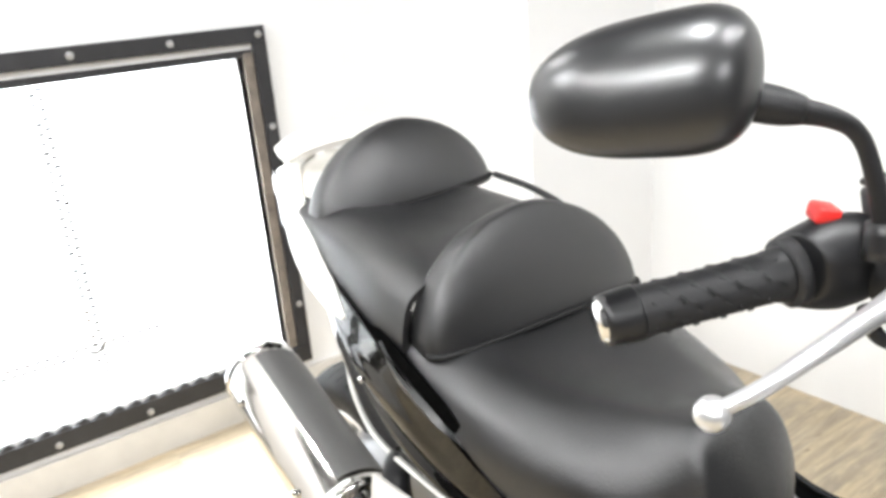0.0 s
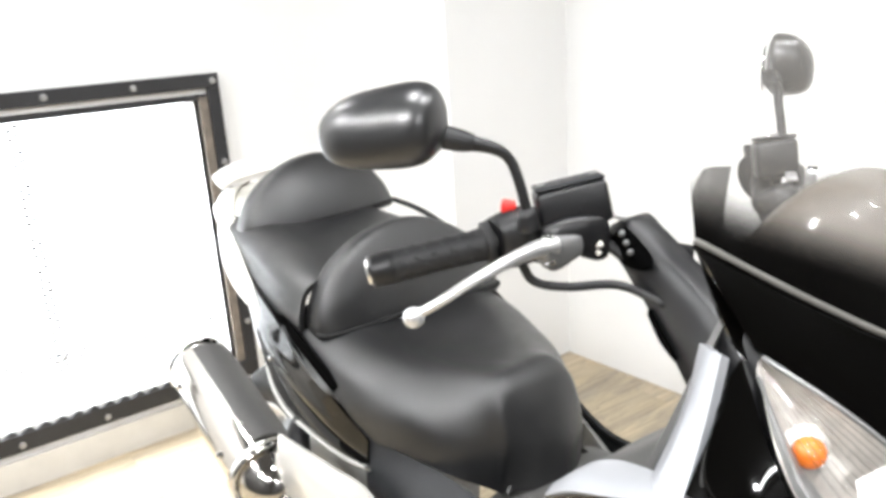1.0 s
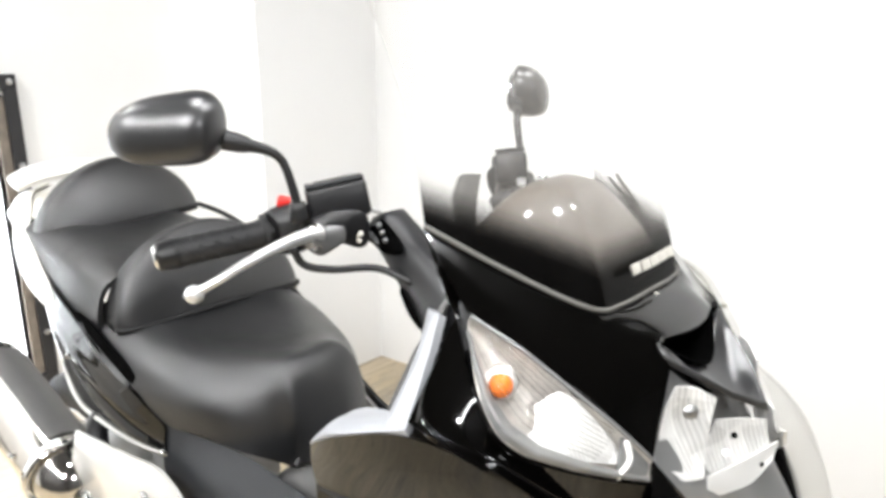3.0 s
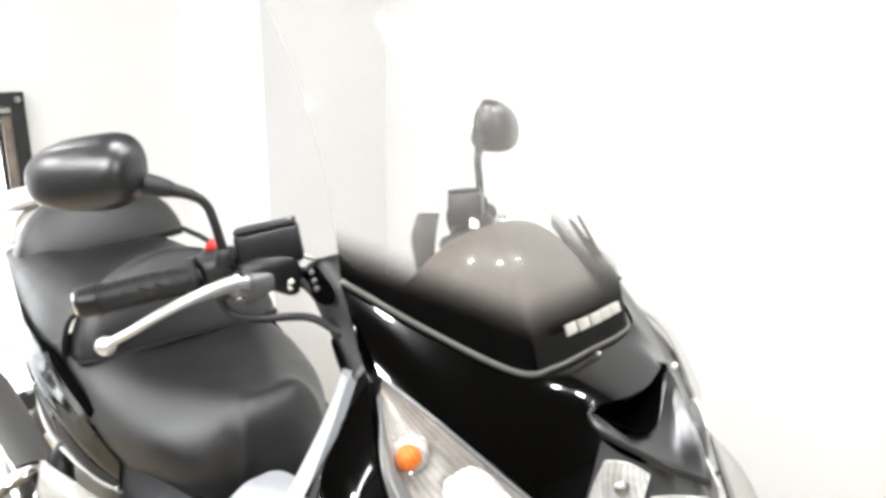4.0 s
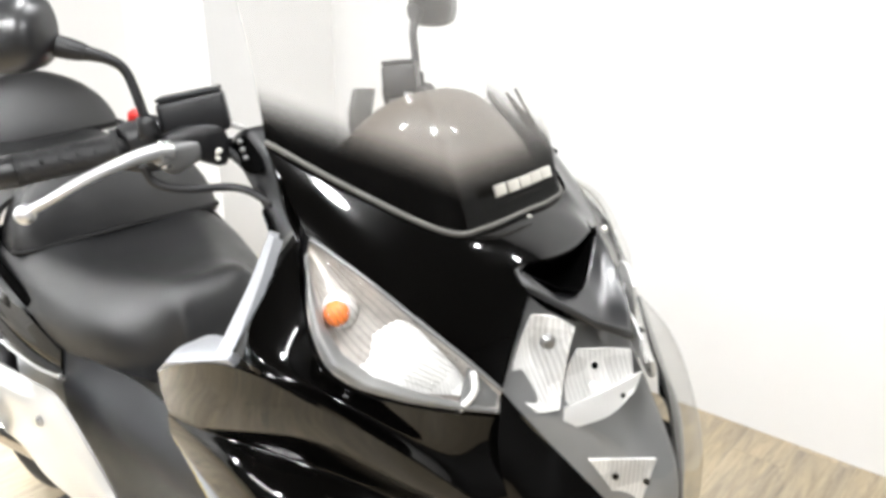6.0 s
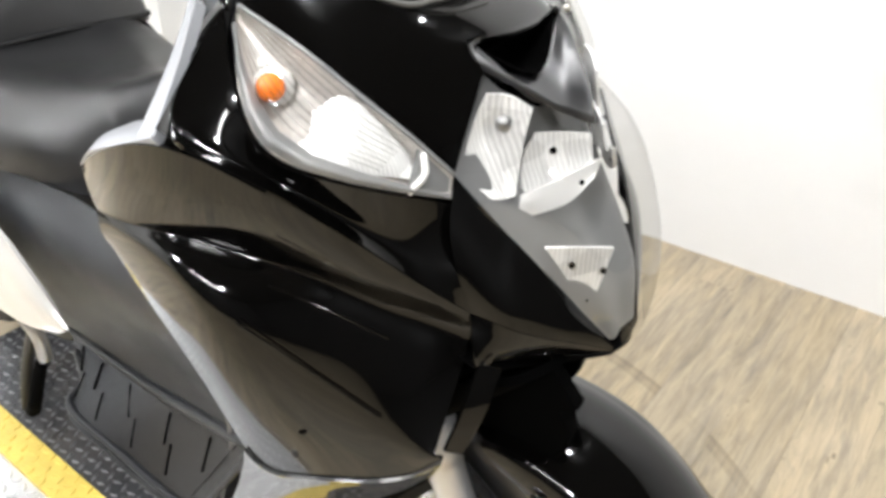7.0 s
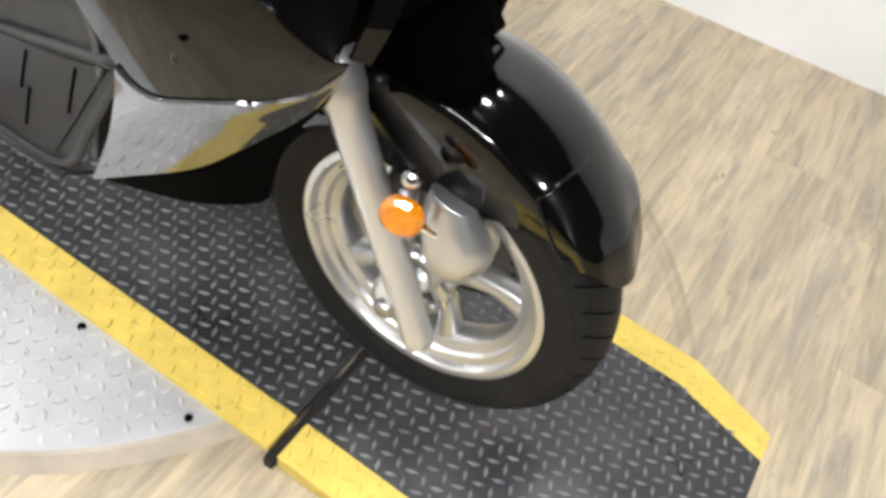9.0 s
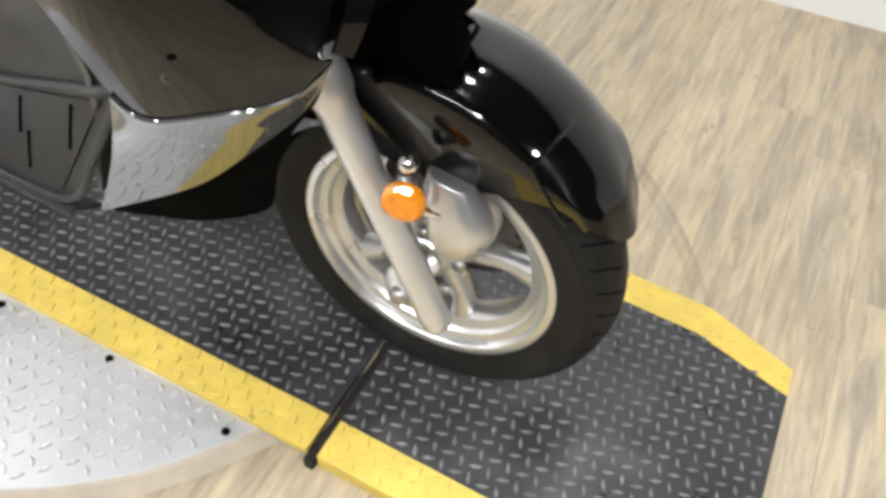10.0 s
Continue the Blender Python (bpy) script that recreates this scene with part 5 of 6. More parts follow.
def foot_board(s):
    def S(*pts):
        return [(x, y * s, z) for x, y, z in pts]
    edge = [(-0.735, -0.215, 0.424), (-0.692, -0.268, 0.424), (-0.540, -0.270, 0.420), (-0.392, -0.266, 0.414)]
    ridge = [(-0.875, -0.163, 0.432), (-0.700, -0.186, 0.470), (-0.480, -0.218, 0.535), (-0.238, -0.262, 0.640)]
    low = [(x, y + 0.030, z - 0.035) for x, y, z in edge]
    b = part("foot_board", skin([S(*ridge), S(*edge), S(*[(x, y - 0.003, z - 0.012) for x, y, z in edge]), S(*low)], 24, 20), M_GREY, scooter, "dark grey foot board", thick=0.006)

    def at(u, v, lift=0.0):
        """A place on the tread: u from rear to front, v from the outer edge to the ridge."""
        p, q = curve_points(edge, 41)[round(u * 40)], curve_points(ridge, 41)[round(u * 40)]
        r = p.lerp(q, v)
        return (r.x, (r.y - lift * 0.5) * s, r.z + lift)
    pad = part("rubber_pad", skin([[at(u, v, 0.004) for u in (0.12, 0.4, 0.7, 0.95)] for v in (0.07, 0.5, 0.93)], 20, 10), M_PAD, b, "black ribbed rubber foot pad", thick=0.004)
    for i in range(9):
        u = 0.17 + 0.09 * i
        v0, v1 = (0.16, 0.52) if i % 2 else (0.48, 0.86)
        part("pad_groove", tube([at(min(u + 0.035, 0.94), v0, 0.0052), at(max(u - 0.02, 0), v1, 0.0052)], 0.0019, 4, 6), M_DARK, pad)
    part("outer_rim", tube([at(0, 0.5, 0.004), at(0.04, 0.02, 0.004)] + [at(u, 0, 0.004) for u in (0.3, 0.6, 0.98)] + [at(1, 0.5, 0.004), at(1, 1, 0.006)], 0.006, 50, 8), M_GREY, b)
    part("ridge", tube([at(u, 1, 0.005) for u in (0, 0.3, 0.6, 1)], 0.008, 24, 8), M_GREY, b)
    low_by = 0.0 if s > 0 else 0.06
    # grey side panel that climbs from the ridge to the seat and runs in behind the cowl
    part("side_panel", skin([S((-0.232, -0.264, 0.642), (-0.228, -0.266, 0.668), (-0.240, -0.264, 0.705), (-0.280, -0.256, 0.750)),
                             S((-0.330, -0.246, 0.606), (-0.330, -0.243, 0.645), (-0.345, -0.250, 0.710), (-0.370, -0.238, 0.800)),
                             S((-0.480, -0.217, 0.538), (-0.480, -0.212, 0.600), (-0.475, -0.231, 0.700 - low_by), (-0.470, -0.206, 0.780 - low_by)),
                             S((-0.620, -0.197, 0.494), (-0.620, -0.196, 0.565), (-0.615, -0.222, 0.690 - low_by), (-0.605, -0.180, 0.760 - low_by)),
                             S((-0.760, -0.178, 0.456), (-0.755, -0.190, 0.535), (-0.745, -0.220, 0.69 - low_by), (-0.735, -0.172, 0.756 - low_by)),
                             S((-0.905, -0.163, 0.428), (-0.905, -0.198, 0.54), (-0.905, -0.208, 0.67), (-0.905, -0.200, 0.756))], 22, 28), M_GREY, b, "dark grey textured side panel", thick=0.006)
    return b


foot_board(1)
foot_board(-1)

# silver side cover and chrome parts low behind the foot board
for s in (1, -1):
    cover = part("side_cover", skin([[(x, y if s > 0 else -0.70 * y, z) for x, y, z in r] for r in (
        [(-1.160, -0.242, 0.670), (-1.156, -0.258, 0.612), (-1.221, -0.252, 0.519)],
        [(-0.960, -0.246, 0.700), (-0.956, -0.262, 0.642), (-1.021, -0.256, 0.549)],
        [(-0.839, -0.248, 0.713), (-0.848, -0.264, 0.641), (-0.921, -0.258, 0.529)],
        [(-0.739, -0.250, 0.657), (-0.742, -0.262, 0.609), (-0.795, -0.257, 0.536)],
        [(-0.660, -0.250, 0.593), (-0.658, -0.257, 0.592), (-0.688, -0.254, 0.571)])], 14, 20), M_SILVER, scooter, "pearl silver side cover", thick=0.006)
    part("cover_bolt", lathe([(0, 0), (0.010, 0), (0.008, 0.006), (0, 0.007)], pose(-0.878, -0.262 if s > 0 else 0.184, 0.661, 90 * s, 0, 0), 14), M_STEEL, cover)
    peg = part("foot_peg", tube([(-0.95, -0.19 * s, 0.335), (-0.965, -0.20 * s, 0.31), (-1.045, -0.21 * s, 0.16)], [0.011, 0.012, 0.014], 10, 14), M_DARK, scooter, "folded black passenger foot peg")
    part("peg_bracket", tube([(-1.00, -0.19 * s, 0.43), (-0.96, -0.195 * s, 0.42), (-0.95, -0.19 * s, 0.39), (-0.95, -0.19 * s, 0.335)], 0.013, 20, 10), M_STEEL, peg, "bare steel bracket")
engine = part("engine_case", skin([[(-1.05, -0.11, 0.60), (-1.05, 0.11, 0.60), (-1.05, 0.11, 0.28), (-1.05, -0.11, 0.28)], [(-1.2, -0.12, 0.62), (-1.2, 0.12, 0.62), (-1.2, 0.12, 0.26), (-1.2, -0.12, 0.26)], [(-1.55, -0.13, 0.45), (-1.55, 0.16, 0.45), (-1.55, 0.16, 0.25), (-1.55, -0.13, 0.25)]], 24, 14, closed=True, caps=True), M_LAMPGREY, scooter, "grey metal engine and swing arm")
part("stand", tube([(-1.13, -0.13, 0.28), (-1.18, -0.15, 0.16), (-1.20, -0.17, 0.043)], 0.013, 20, 10), M_PLASTIC, engine, "black centre stand leg")
part("stand", tube([(-1.13, 0.13, 0.28), (-1.18, 0.15, 0.16), (-1.20, 0.17, 0.043)], 0.013, 20, 10), M_PLASTIC, engine, "black centre stand leg")

# -- silencer --
def silencer():
    a, b = Vector((-1.605, -0.232, 0.660)), Vector((-1.130, -0.256, 0.545))
    ax = (a - b).normalized()
    m = Matrix.Translation(b) @ ax.to_track_quat("Z", "Y").to_matrix().to_4x4()
    L = (a - b).length
    can = part("silencer", lathe([(0.0, 0.0), (0.040, 0.0), (0.062, 0.05), (0.068, 0.10), (0.070, L * 0.5), (0.070, L - 0.035), (0.066, L - 0.012), (0.058, L), (0.050, L), (0.046, L - 0.03), (0.0, L - 0.03)], m, 48), M_PIPE, scooter, "chromed exhaust silencer")
    part("end_ring", lathe([(0.058, L - 0.004), (0.071, L - 0.006), (0.072, L - 0.022), (0.060, L - 0.03)], m, 48), M_CHROME, can)
    # black heat shield on its upper inner side
    sh = bmesh.new()
    ring = []
    for i in range(20):
        h = 0.11 + (L - 0.15) * i / 19
        ring.append([sh.verts.new(m @ Vector((0.0745 * math.cos(t), 0.0745 * math.sin(t), h))) for t in (radians(HEAT0 + (HEAT1 - HEAT0) * k / 14) for k in range(15))])
    for p, q in zip(ring, ring[1:]):
        for k in range(14):
            sh.faces.new((p[k], p[k + 1], q[k + 1], q[k]))
    part("heat_shield", sh, M_FLOORGREY, can, "matt grey heat shield", thick=0.003)
    part("strap", lathe([(0.0705, 0.075), (0.076, 0.077), (0.076, 0.098), (0.0705, 0.10)], m, 48, True), M_PIPE, can, "chrome clamp strap")
    part("header", tube([b + Vector((0.0, 0, 0)), b + Vector((0.09, 0.06, -0.06)), b + Vector((0.20, 0.13, -0.14)), b + Vector((0.34, 0.18, -0.20))], 0.030, 24, 16), M_PIPE, can, "chrome exhaust pipe")
    part("hanger", tube([b + Vector((0.02, 0.03, 0.05)), b + Vector((-0.02, 0.05, 0.12)), b + Vector((0.0, 0.09, 0.17))], 0.022, 12, 10), M_PLASTIC, can, "black mounting bracket")
    for h in (0.16, 0.40):
        part("rivet", ball(m @ Vector((0.071 * math.cos(radians(HEAT0 - 60)), 0.071 * math.sin(radians(HEAT0 - 60)), h)), 0.007), M_CHROME, can)


HEAT0, HEAT1 = 74, 172
silencer()

# -- seat --
def seat_row(x, hw, edge, crown, dip=0.0, flat=0.62, lean=0.0):
    """One cross-section of a cushion: flat top, rounded shoulder, side wall falling to the edge."""
    return [(x, 0, crown - dip), (x, -hw * flat * 0.6, crown - dip * 0.4), (x, -hw * flat, crown), (x + lean * 0.3, -hw * (flat + 0.28), crown - 0.020), (x + lean * 0.6, -hw * 0.99, crown - 0.060), (x + lean, -hw * 1.01, edge)]


def seat_whole(rows):
    """Both halves of the cushion, the nose leaning a little to the right."""
    out = []
    for r in rows:
        mid = -0.022 * max(0.0, min(1.0, (r[0][0] + 0.93) / 0.17))
        out.append([(x, 2 * mid - y, z) for x, y, z in r[:0:-1]] + [(x, y if y else mid, z) for x, y, z in r])
    return out


SEAT = [[(-0.648, 0, 0.722), (-0.658, -0.058, 0.722), (-0.684, -0.100, 0.724), (-0.686, -0.103, 0.723), (-0.688, -0.105, 0.722), (-0.688, -0.108, 0.720)],
        [(-0.660, 0, 0.792), (-0.664, -0.058, 0.794), (-0.680, -0.096, 0.796), (-0.686, -0.104, 0.775), (-0.689, -0.108, 0.750), (-0.690, -0.110, 0.722)],
        [(-0.694, 0, 0.860), (-0.694, -0.054, 0.860), (-0.698, -0.088, 0.858), (-0.697, -0.101, 0.832), (-0.697, -0.108, 0.785), (-0.696, -0.116, 0.726)],
        [(-0.722, 0, 0.886), (-0.722, -0.050, 0.887), (-0.724, -0.082, 0.882), (-0.718, -0.106, 0.846), (-0.714, -0.120, 0.792), (-0.712, -0.128, 0.732)],
        [(-0.756, 0, 0.882), (-0.756, -0.054, 0.884), (-0.756, -0.092, 0.874), (-0.752, -0.128, 0.838), (-0.748, -0.150, 0.795), (-0.748, -0.160, 0.748)],
        seat_row(-0.820, 0.182, 0.760, 0.872, 0.006, 0.50), seat_row(-0.900, 0.198, 0.758, 0.868, 0.010, 0.55), seat_row(-0.980, 0.208, 0.806, 0.874, 0.004), seat_row(-1.085, 0.210, 0.850, 0.892, 0.002), seat_row(-1.150, 0.200, 0.880, 0.915, 0.002)]
seat = part("rider_seat", softened(skin(seat_whole(SEAT), 60, 48), 9), M_VINYL, scooter, "stepped black vinyl seat, front part", thick=0.01)
PILLION = [seat_row(-1.110, 0.196, 0.872, 0.968, 0.002), seat_row(-1.200, 0.200, 0.896, 0.985, 0.004), seat_row(-1.300, 0.190, 0.916, 0.992, 0.004), seat_row(-1.400, 0.176, 0.925, 1.000, 0.004), seat_row(-1.500, 0.165, 0.950, 1.006, 0.004)]
part("pillion_seat", softened(skin(whole(PILLION), 56, 30), 8), M_VINYL, scooter, "black vinyl pillion seat", thick=0.01)


def back_pad_mesh(mid, wide, front, bow, back, base, high, lean, top_x, n=4.0, rise=0.0, power=2.3, taper=0.5):
    """A back pad from level slices: each a rounded bean, bowed at its front, drawing in towards the top."""
    rings = []
    steps = 22
    for j in range(steps + 1):
        w = math.sin(math.pi / 2 * j / steps)
        across = wide * max(0.0, 1 - w ** power) ** taper
        depth = max(0.0, 1 - w ** 3.2) ** (1 / 2.4)
        ring = []
        for k in range(64):
            a = 2 * math.pi * k / 64
            c, q = math.cos(a), math.sin(a)
            u = math.copysign(abs(q) ** (2 / n), q)
            v = math.copysign(abs(c) ** (2 / n), c)
            y = across * u
            f = front - bow * (y / wide) ** 2 - lean * w ** 1.4
            m = top_x + (f - front) * 0.35
            x = m + (f - m) * depth * v if v > 0 else m + (m - back) * depth * v
            skirt = 0.012 * (1 - w) * (y / wide) ** 2
            ring.append((x, mid + y, base - skirt + rise * y + high * w))
        rings.append(ring)
    bm = bmesh.new()
    g = [[bm.verts.new(p) for p in r] for r in rings]
    for p, q in zip(g, g[1:]):
        for k in range(64):
            bm.faces.new((p[k], p[(k + 1) % 64], q[(k + 1) % 64], q[k]))
    bm.faces.new(g[0][::-1])
    bmesh.ops.remove_doubles(bm, verts=bm.verts, dist=1e-5)
    return bm, [Vector(p) for p in rings[1]]


def pad_seam(ring, name_parent):
    """The dark stitched line along the front of a pad's foot."""
    k = [ring[i % 64] for i in range(-15, 16)]
    part("seam", tube([p + Vector((0.0035, 0, 0.000)) for p in k[::3]], 0.0046, 60, 8), M_PIPING, name_parent, "dark seam under the pad")


bm, ring = back_pad_mesh(0.020, 0.205, -1.030, 0.012, -1.142, 0.872, 0.166, 0.052, -1.085, 4.4, -0.02, 2.0, 0.54)
back_pad = part("rider_backrest", bm, M_VINYL, scooter, "bowed black vinyl rider backrest")
pad_seam(ring, back_pad)
bm, ring = back_pad_mesh(0.034, 0.185, -1.364, 0.034, -1.500, 0.984, 0.136, 0.060, -1.430, 3.8, 0.03, 1.8, 0.58)
rear_pad = part("pillion_backrest", bm, M_VINYL, scooter, "black vinyl pillion backrest")
pad_seam(ring, rear_pad)

# -- tail: black side panels, seat base, grab rails --
for s in (1, -1):
    def S(*pts):
        return [(x, y * s, z) for x, y, z in pts]
    tail = part("tail_panel", skin([
        S((-0.897, -0.204, 0.757), (-0.896, -0.206, 0.744), (-0.896, -0.208, 0.728), (-0.893, -0.207, 0.712)),
        S((-0.984, -0.213, 0.800), (-0.985, -0.216, 0.770), (-0.985, -0.219, 0.740), (-0.985, -0.213, 0.701)),
        S((-1.090, -0.217, 0.852), (-1.090, -0.220, 0.812), (-1.090, -0.224, 0.770), (-1.100, -0.211, 0.696)),
        S((-1.200, -0.212, 0.895), (-1.200, -0.216, 0.850), (-1.200, -0.220, 0.802), (-1.210, -0.204, 0.696)),
        S((-1.270, -0.203, 0.915), (-1.275, -0.207, 0.868), (-1.280, -0.209, 0.820), (-1.290, -0.190, 0.726)),
        S((-1.330, -0.188, 0.930), (-1.338, -0.190, 0.880), (-1.345, -0.189, 0.830), (-1.355, -0.165, 0.770)),
        S((-1.450, -0.165, 0.945), (-1.450, -0.162, 0.900), (-1.450, -0.152, 0.860), (-1.450, -0.120, 0.800)),
        S((-1.640, -0.120, 0.985), (-1.640, -0.112, 0.940), (-1.640, -0.100, 0.900), (-1.640, -0.080, 0.830)),
        S((-1.830, -0.050, 0.985), (-1.840, -0.049, 0.950), (-1.840, -0.047, 0.920), (-1.840, -0.046, 0.860))], 22, 48), M_BLACK, scooter, "gloss black tail side panel", thick=0.005)
    part("fin", skin([S((-0.894, -0.208, 0.722), (-0.893, -0.212, 0.714), (-0.896, -0.207, 0.708)), S((-0.985, -0.221, 0.738), (-0.986, -0.227, 0.722), (-0.988, -0.216, 0.704)), S((-1.085, -0.225, 0.766), (-1.088, -0.229, 0.744), (-1.092, -0.217, 0.722)), S((-1.160, -0.222, 0.788), (-1.163, -0.224, 0.774), (-1.166, -0.217, 0.760)), S((-1.198, -0.220, 0.802), (-1.200, -0.221, 0.798), (-1.201, -0.219, 0.794))], 12, 30), M_BLACK, tail, "raised gloss black fin", thick=0.004)
    part("lower_trim", tube(S((-0.893, -0.208, 0.708), (-0.985, -0.214, 0.697), (-1.100, -0.212, 0.692), (-1.210, -0.205, 0.692), (-1.290, -0.191, 0.722), (-1.352, -0.168, 0.770)), 0.0038, 40, 8), M_SILVER, tail, "thin silver edge trim")
    for bx, by, bz in ((-1.198, -0.221, 0.803), (-0.896, -0.211, 0.713)):
        part("glint_bolt", ball((bx, by * s, bz), 0.0055), M_CHROME, tail)
    # a dark strip paints the shade between seat and tail panel
    part("seat_gap", skin([S((-0.896, -0.196, 0.762), (-0.898, -0.200, 0.740)), S((-0.985, -0.203, 0.826), (-0.985, -0.210, 0.806)), S((-1.090, -0.206, 0.872), (-1.090, -0.214, 0.856)), S((-1.210, -0.196, 0.904), (-1.210, -0.204, 0.888)), S((-1.320, -0.184, 0.926), (-1.320, -0.190, 0.910)), S((-1.480, -0.160, 0.960), (-1.480, -0.164, 0.946))], 4, 30), M_DARK, tail, "dark strip laid in as the gap's shade under the seat", thick=0.004)
    rail = part("grab_rail", skin([
        S((-1.258, -0.198, 0.893), (-1.250, -0.206, 0.888), (-1.256, -0.211, 0.876), (-1.266, -0.203, 0.882)),
        S((-1.300, -0.192, 0.915), (-1.290, -0.208, 0.904), (-1.306, -0.214, 0.884), (-1.320, -0.200, 0.896)),
        S((-1.380, -0.176, 0.945), (-1.372, -0.200, 0.932), (-1.394, -0.206, 0.908), (-1.405, -0.186, 0.922)),
        S((-1.470, -0.146, 0.975), (-1.465, -0.178, 0.962), (-1.486, -0.182, 0.938), (-1.495, -0.160, 0.952)),
        S((-1.560, -0.110, 1.005), (-1.560, -0.142, 0.992), (-1.578, -0.144, 0.970), (-1.584, -0.120, 0.985)),
        S((-1.640, -0.066, 1.030), (-1.648, -0.092, 1.018), (-1.660, -0.090, 1.000), (-1.655, -0.070, 1.014)),
        S((-1.690, -0.010, 1.040), (-1.702, -0.010, 1.028), (-1.708, -0.010, 1.012), (-1.698, -0.010, 1.024))], 20, 44, closed=True, caps=True), M_PEARL, scooter, "pearl white grab rail")
    if s < 0:
        part("rail_edge", tube([(-1.372, 0.190, 1.000), (-1.280, 0.192, 0.992), (-1.185, 0.182, 0.978), (-1.120, 0.178, 0.950)], 0.006, 24, 8), M_PLASTIC, rail, "black rubber rail edge")
    part("rail_bolt", ball((-1.525, -0.122 * s, 0.990), 0.010), M_CHROME, rail)
part("tail_top", skin(whole([[(-1.500, 0, 1.000), (-1.500, -0.10, 0.995), (-1.500, -0.165, 0.965)], [(-1.680, 0, 1.03), (-1.680, -0.07, 1.022), (-1.680, -0.115, 0.98)], [(-1.840, 0, 0.985), (-1.840, -0.03, 0.985), (-1.840, -0.05, 0.965)]]), 20, 14), M_PEARL, scooter, "pearl white tail top", thick=0.005)
part("tail_spoiler", skin(whole([[(-1.555, 0, 1.080), (-1.560, -0.08, 1.074), (-1.570, -0.128, 1.060)], [(-1.600, 0, 1.098), (-1.606, -0.08, 1.092), (-1.615, -0.130, 1.074)], [(-1.640, 0, 1.098), (-1.645, -0.07, 1.092), (-1.65, -0.10, 1.08)]]), 20, 12), M_PEARL, scooter, "pearl white rear spoiler", thick=0.012)

# -- handlebar, controls, mirrors --
def controls(s):
    """Right side for s = 1, left side for s = -1."""
    shift = Vector((0, 0, 0)) if s > 0 else Vector((0.058, -0.042, 0.010))

    def V(x, y, z):
        return Vector((x, y * s, z)) + shift
    def U(x, y, z):
        return Vector((x, y * s, z))

    inner, outer = V(-0.545, -0.224, 1.160), V(-0.602, -0.333, 1.143)
    d = (outer - inner).normalized()
    bar = part("handlebar", tube([V(-0.42, -0.06, 1.13), V(-0.49, -0.14, 1.155), inner, inner + d * 0.05], 0.0125, 20, 12), M_PLASTIC, scooter, "black handlebar half with controls")
    grip = part("grip", tube([inner + d * 0.012, inner + d * 0.03, outer - d * 0.028, outer - d * 0.012], [0.0185, 0.0170, 0.0170, 0.0180], 30, 24), M_GRIP, bar, "black ribbed rubber grip")
    up = d.cross(Vector((0, 0, 1))).normalized()
    for k in range(9):
        c = inner.lerp(outer, 0.16 + 0.075 * k)
        for a in range(6):
            q = radians(60 * a + 20 * (k % 2))
            e1, e2 = up, d.cross(up)
            pa = c + 0.0172 * (math.cos(q) * e1 + math.sin(q) * e2)
            pb = c + d * 0.012 + 0.0172 * (math.cos(q + 0.7) * e1 + math.sin(q + 0.7) * e2)
            part("grip_rib", tube([pa, pb], 0.0012, 3, 4), M_GRIP, grip)
    part("grip_flange", tube([inner + d * 0.004, inner + d * 0.012], 0.0235, 4, 24), M_GRIP, grip)
    weight = part("bar_end", tube([outer - d * 0.012, outer - d * 0.004, outer + d * 0.012], [0.0188, 0.0185, 0.017], 8, 24), M_PLASTIC, grip)
    part("end_cap", tube([outer + d * 0.010, outer + d * 0.0155], [0.0165, 0.012], 4, 20), M_CHROME, weight, "bright bar-end cap")
    # switch box
    sw = part("switch_box", skin([[inner - d * 0.040 + o for o in (U(0.024, -0.004, 0.018), U(0.0, -0.002, 0.030), U(-0.026, 0.004, 0.014), U(-0.024, 0, -0.016), U(0.0, 0, -0.032), U(0.026, 0, -0.012))],
                                 [inner - d * 0.02 + o for o in (U(0.024, -0.004, 0.020), U(0.0, -0.002, 0.032), U(-0.026, 0.004, 0.016), U(-0.024, 0, -0.018), U(0.002, 0, -0.034), U(0.028, 0, -0.012))],
                                 [inner + d * 0.004 + o for o in (U(0.020, -0.004, 0.017), U(0.0, -0.002, 0.026), U(-0.022, 0.004, 0.013), U(-0.020, 0, -0.014), U(0.0, 0, -0.026), U(0.022, 0, -0.010))]], 24, 12, closed=True, caps=True), M_PLASTIC, bar, "black switch housing", bevel=0.002)
    if s > 0:
        k = inner - d * 0.020 + Vector((-0.006, 0, 0.034))
        part("kill_switch", box(-0.008, 0.008, -0.011, 0.011, -0.008, 0.004), M_RED, sw, "red engine stop switch", bevel=0.003).matrix_local = Matrix.Translation(k) @ pose(0, 0, 0, 0, 12, 48)
    else:
        part("switch_rocker", box(-0.008, 0.008, -0.010, 0.010, -0.006, 0.006), M_GREY, sw, bevel=0.002).matrix_local = Matrix.Translation(inner - d * 0.02 + Vector((-0.012, 0, 0.03))) @ pose(0, 0, 0, 0, 12, -48)
    # master cylinder
    mm = Matrix.Translation(V(-0.494, -0.163, 1.200)) @ pose(0, 0, 0, -6 * s, -10, 54 * s)
    mc = part("master_cylinder", box(-0.037, 0.037, -0.0225, 0.0225, -0.026, 0.0172), M_PLASTIC, bar, "black brake fluid reservoir", bevel=0.005)
    mc.matrix_local = mm
    part("lid", box(-0.0355, 0.0355, -0.0215, 0.0215, 0.0175, 0.0225), M_GREY, mc, "dark grey reservoir lid", bevel=0.002)
    for q in (-0.028, 0.028):
        part("lid_screw", lathe([(0, 0.0225), (0.005, 0.0225), (0.004, 0.024), (0, 0.0245)], pose(q, 0, 0), 12), M_STEEL, mc)
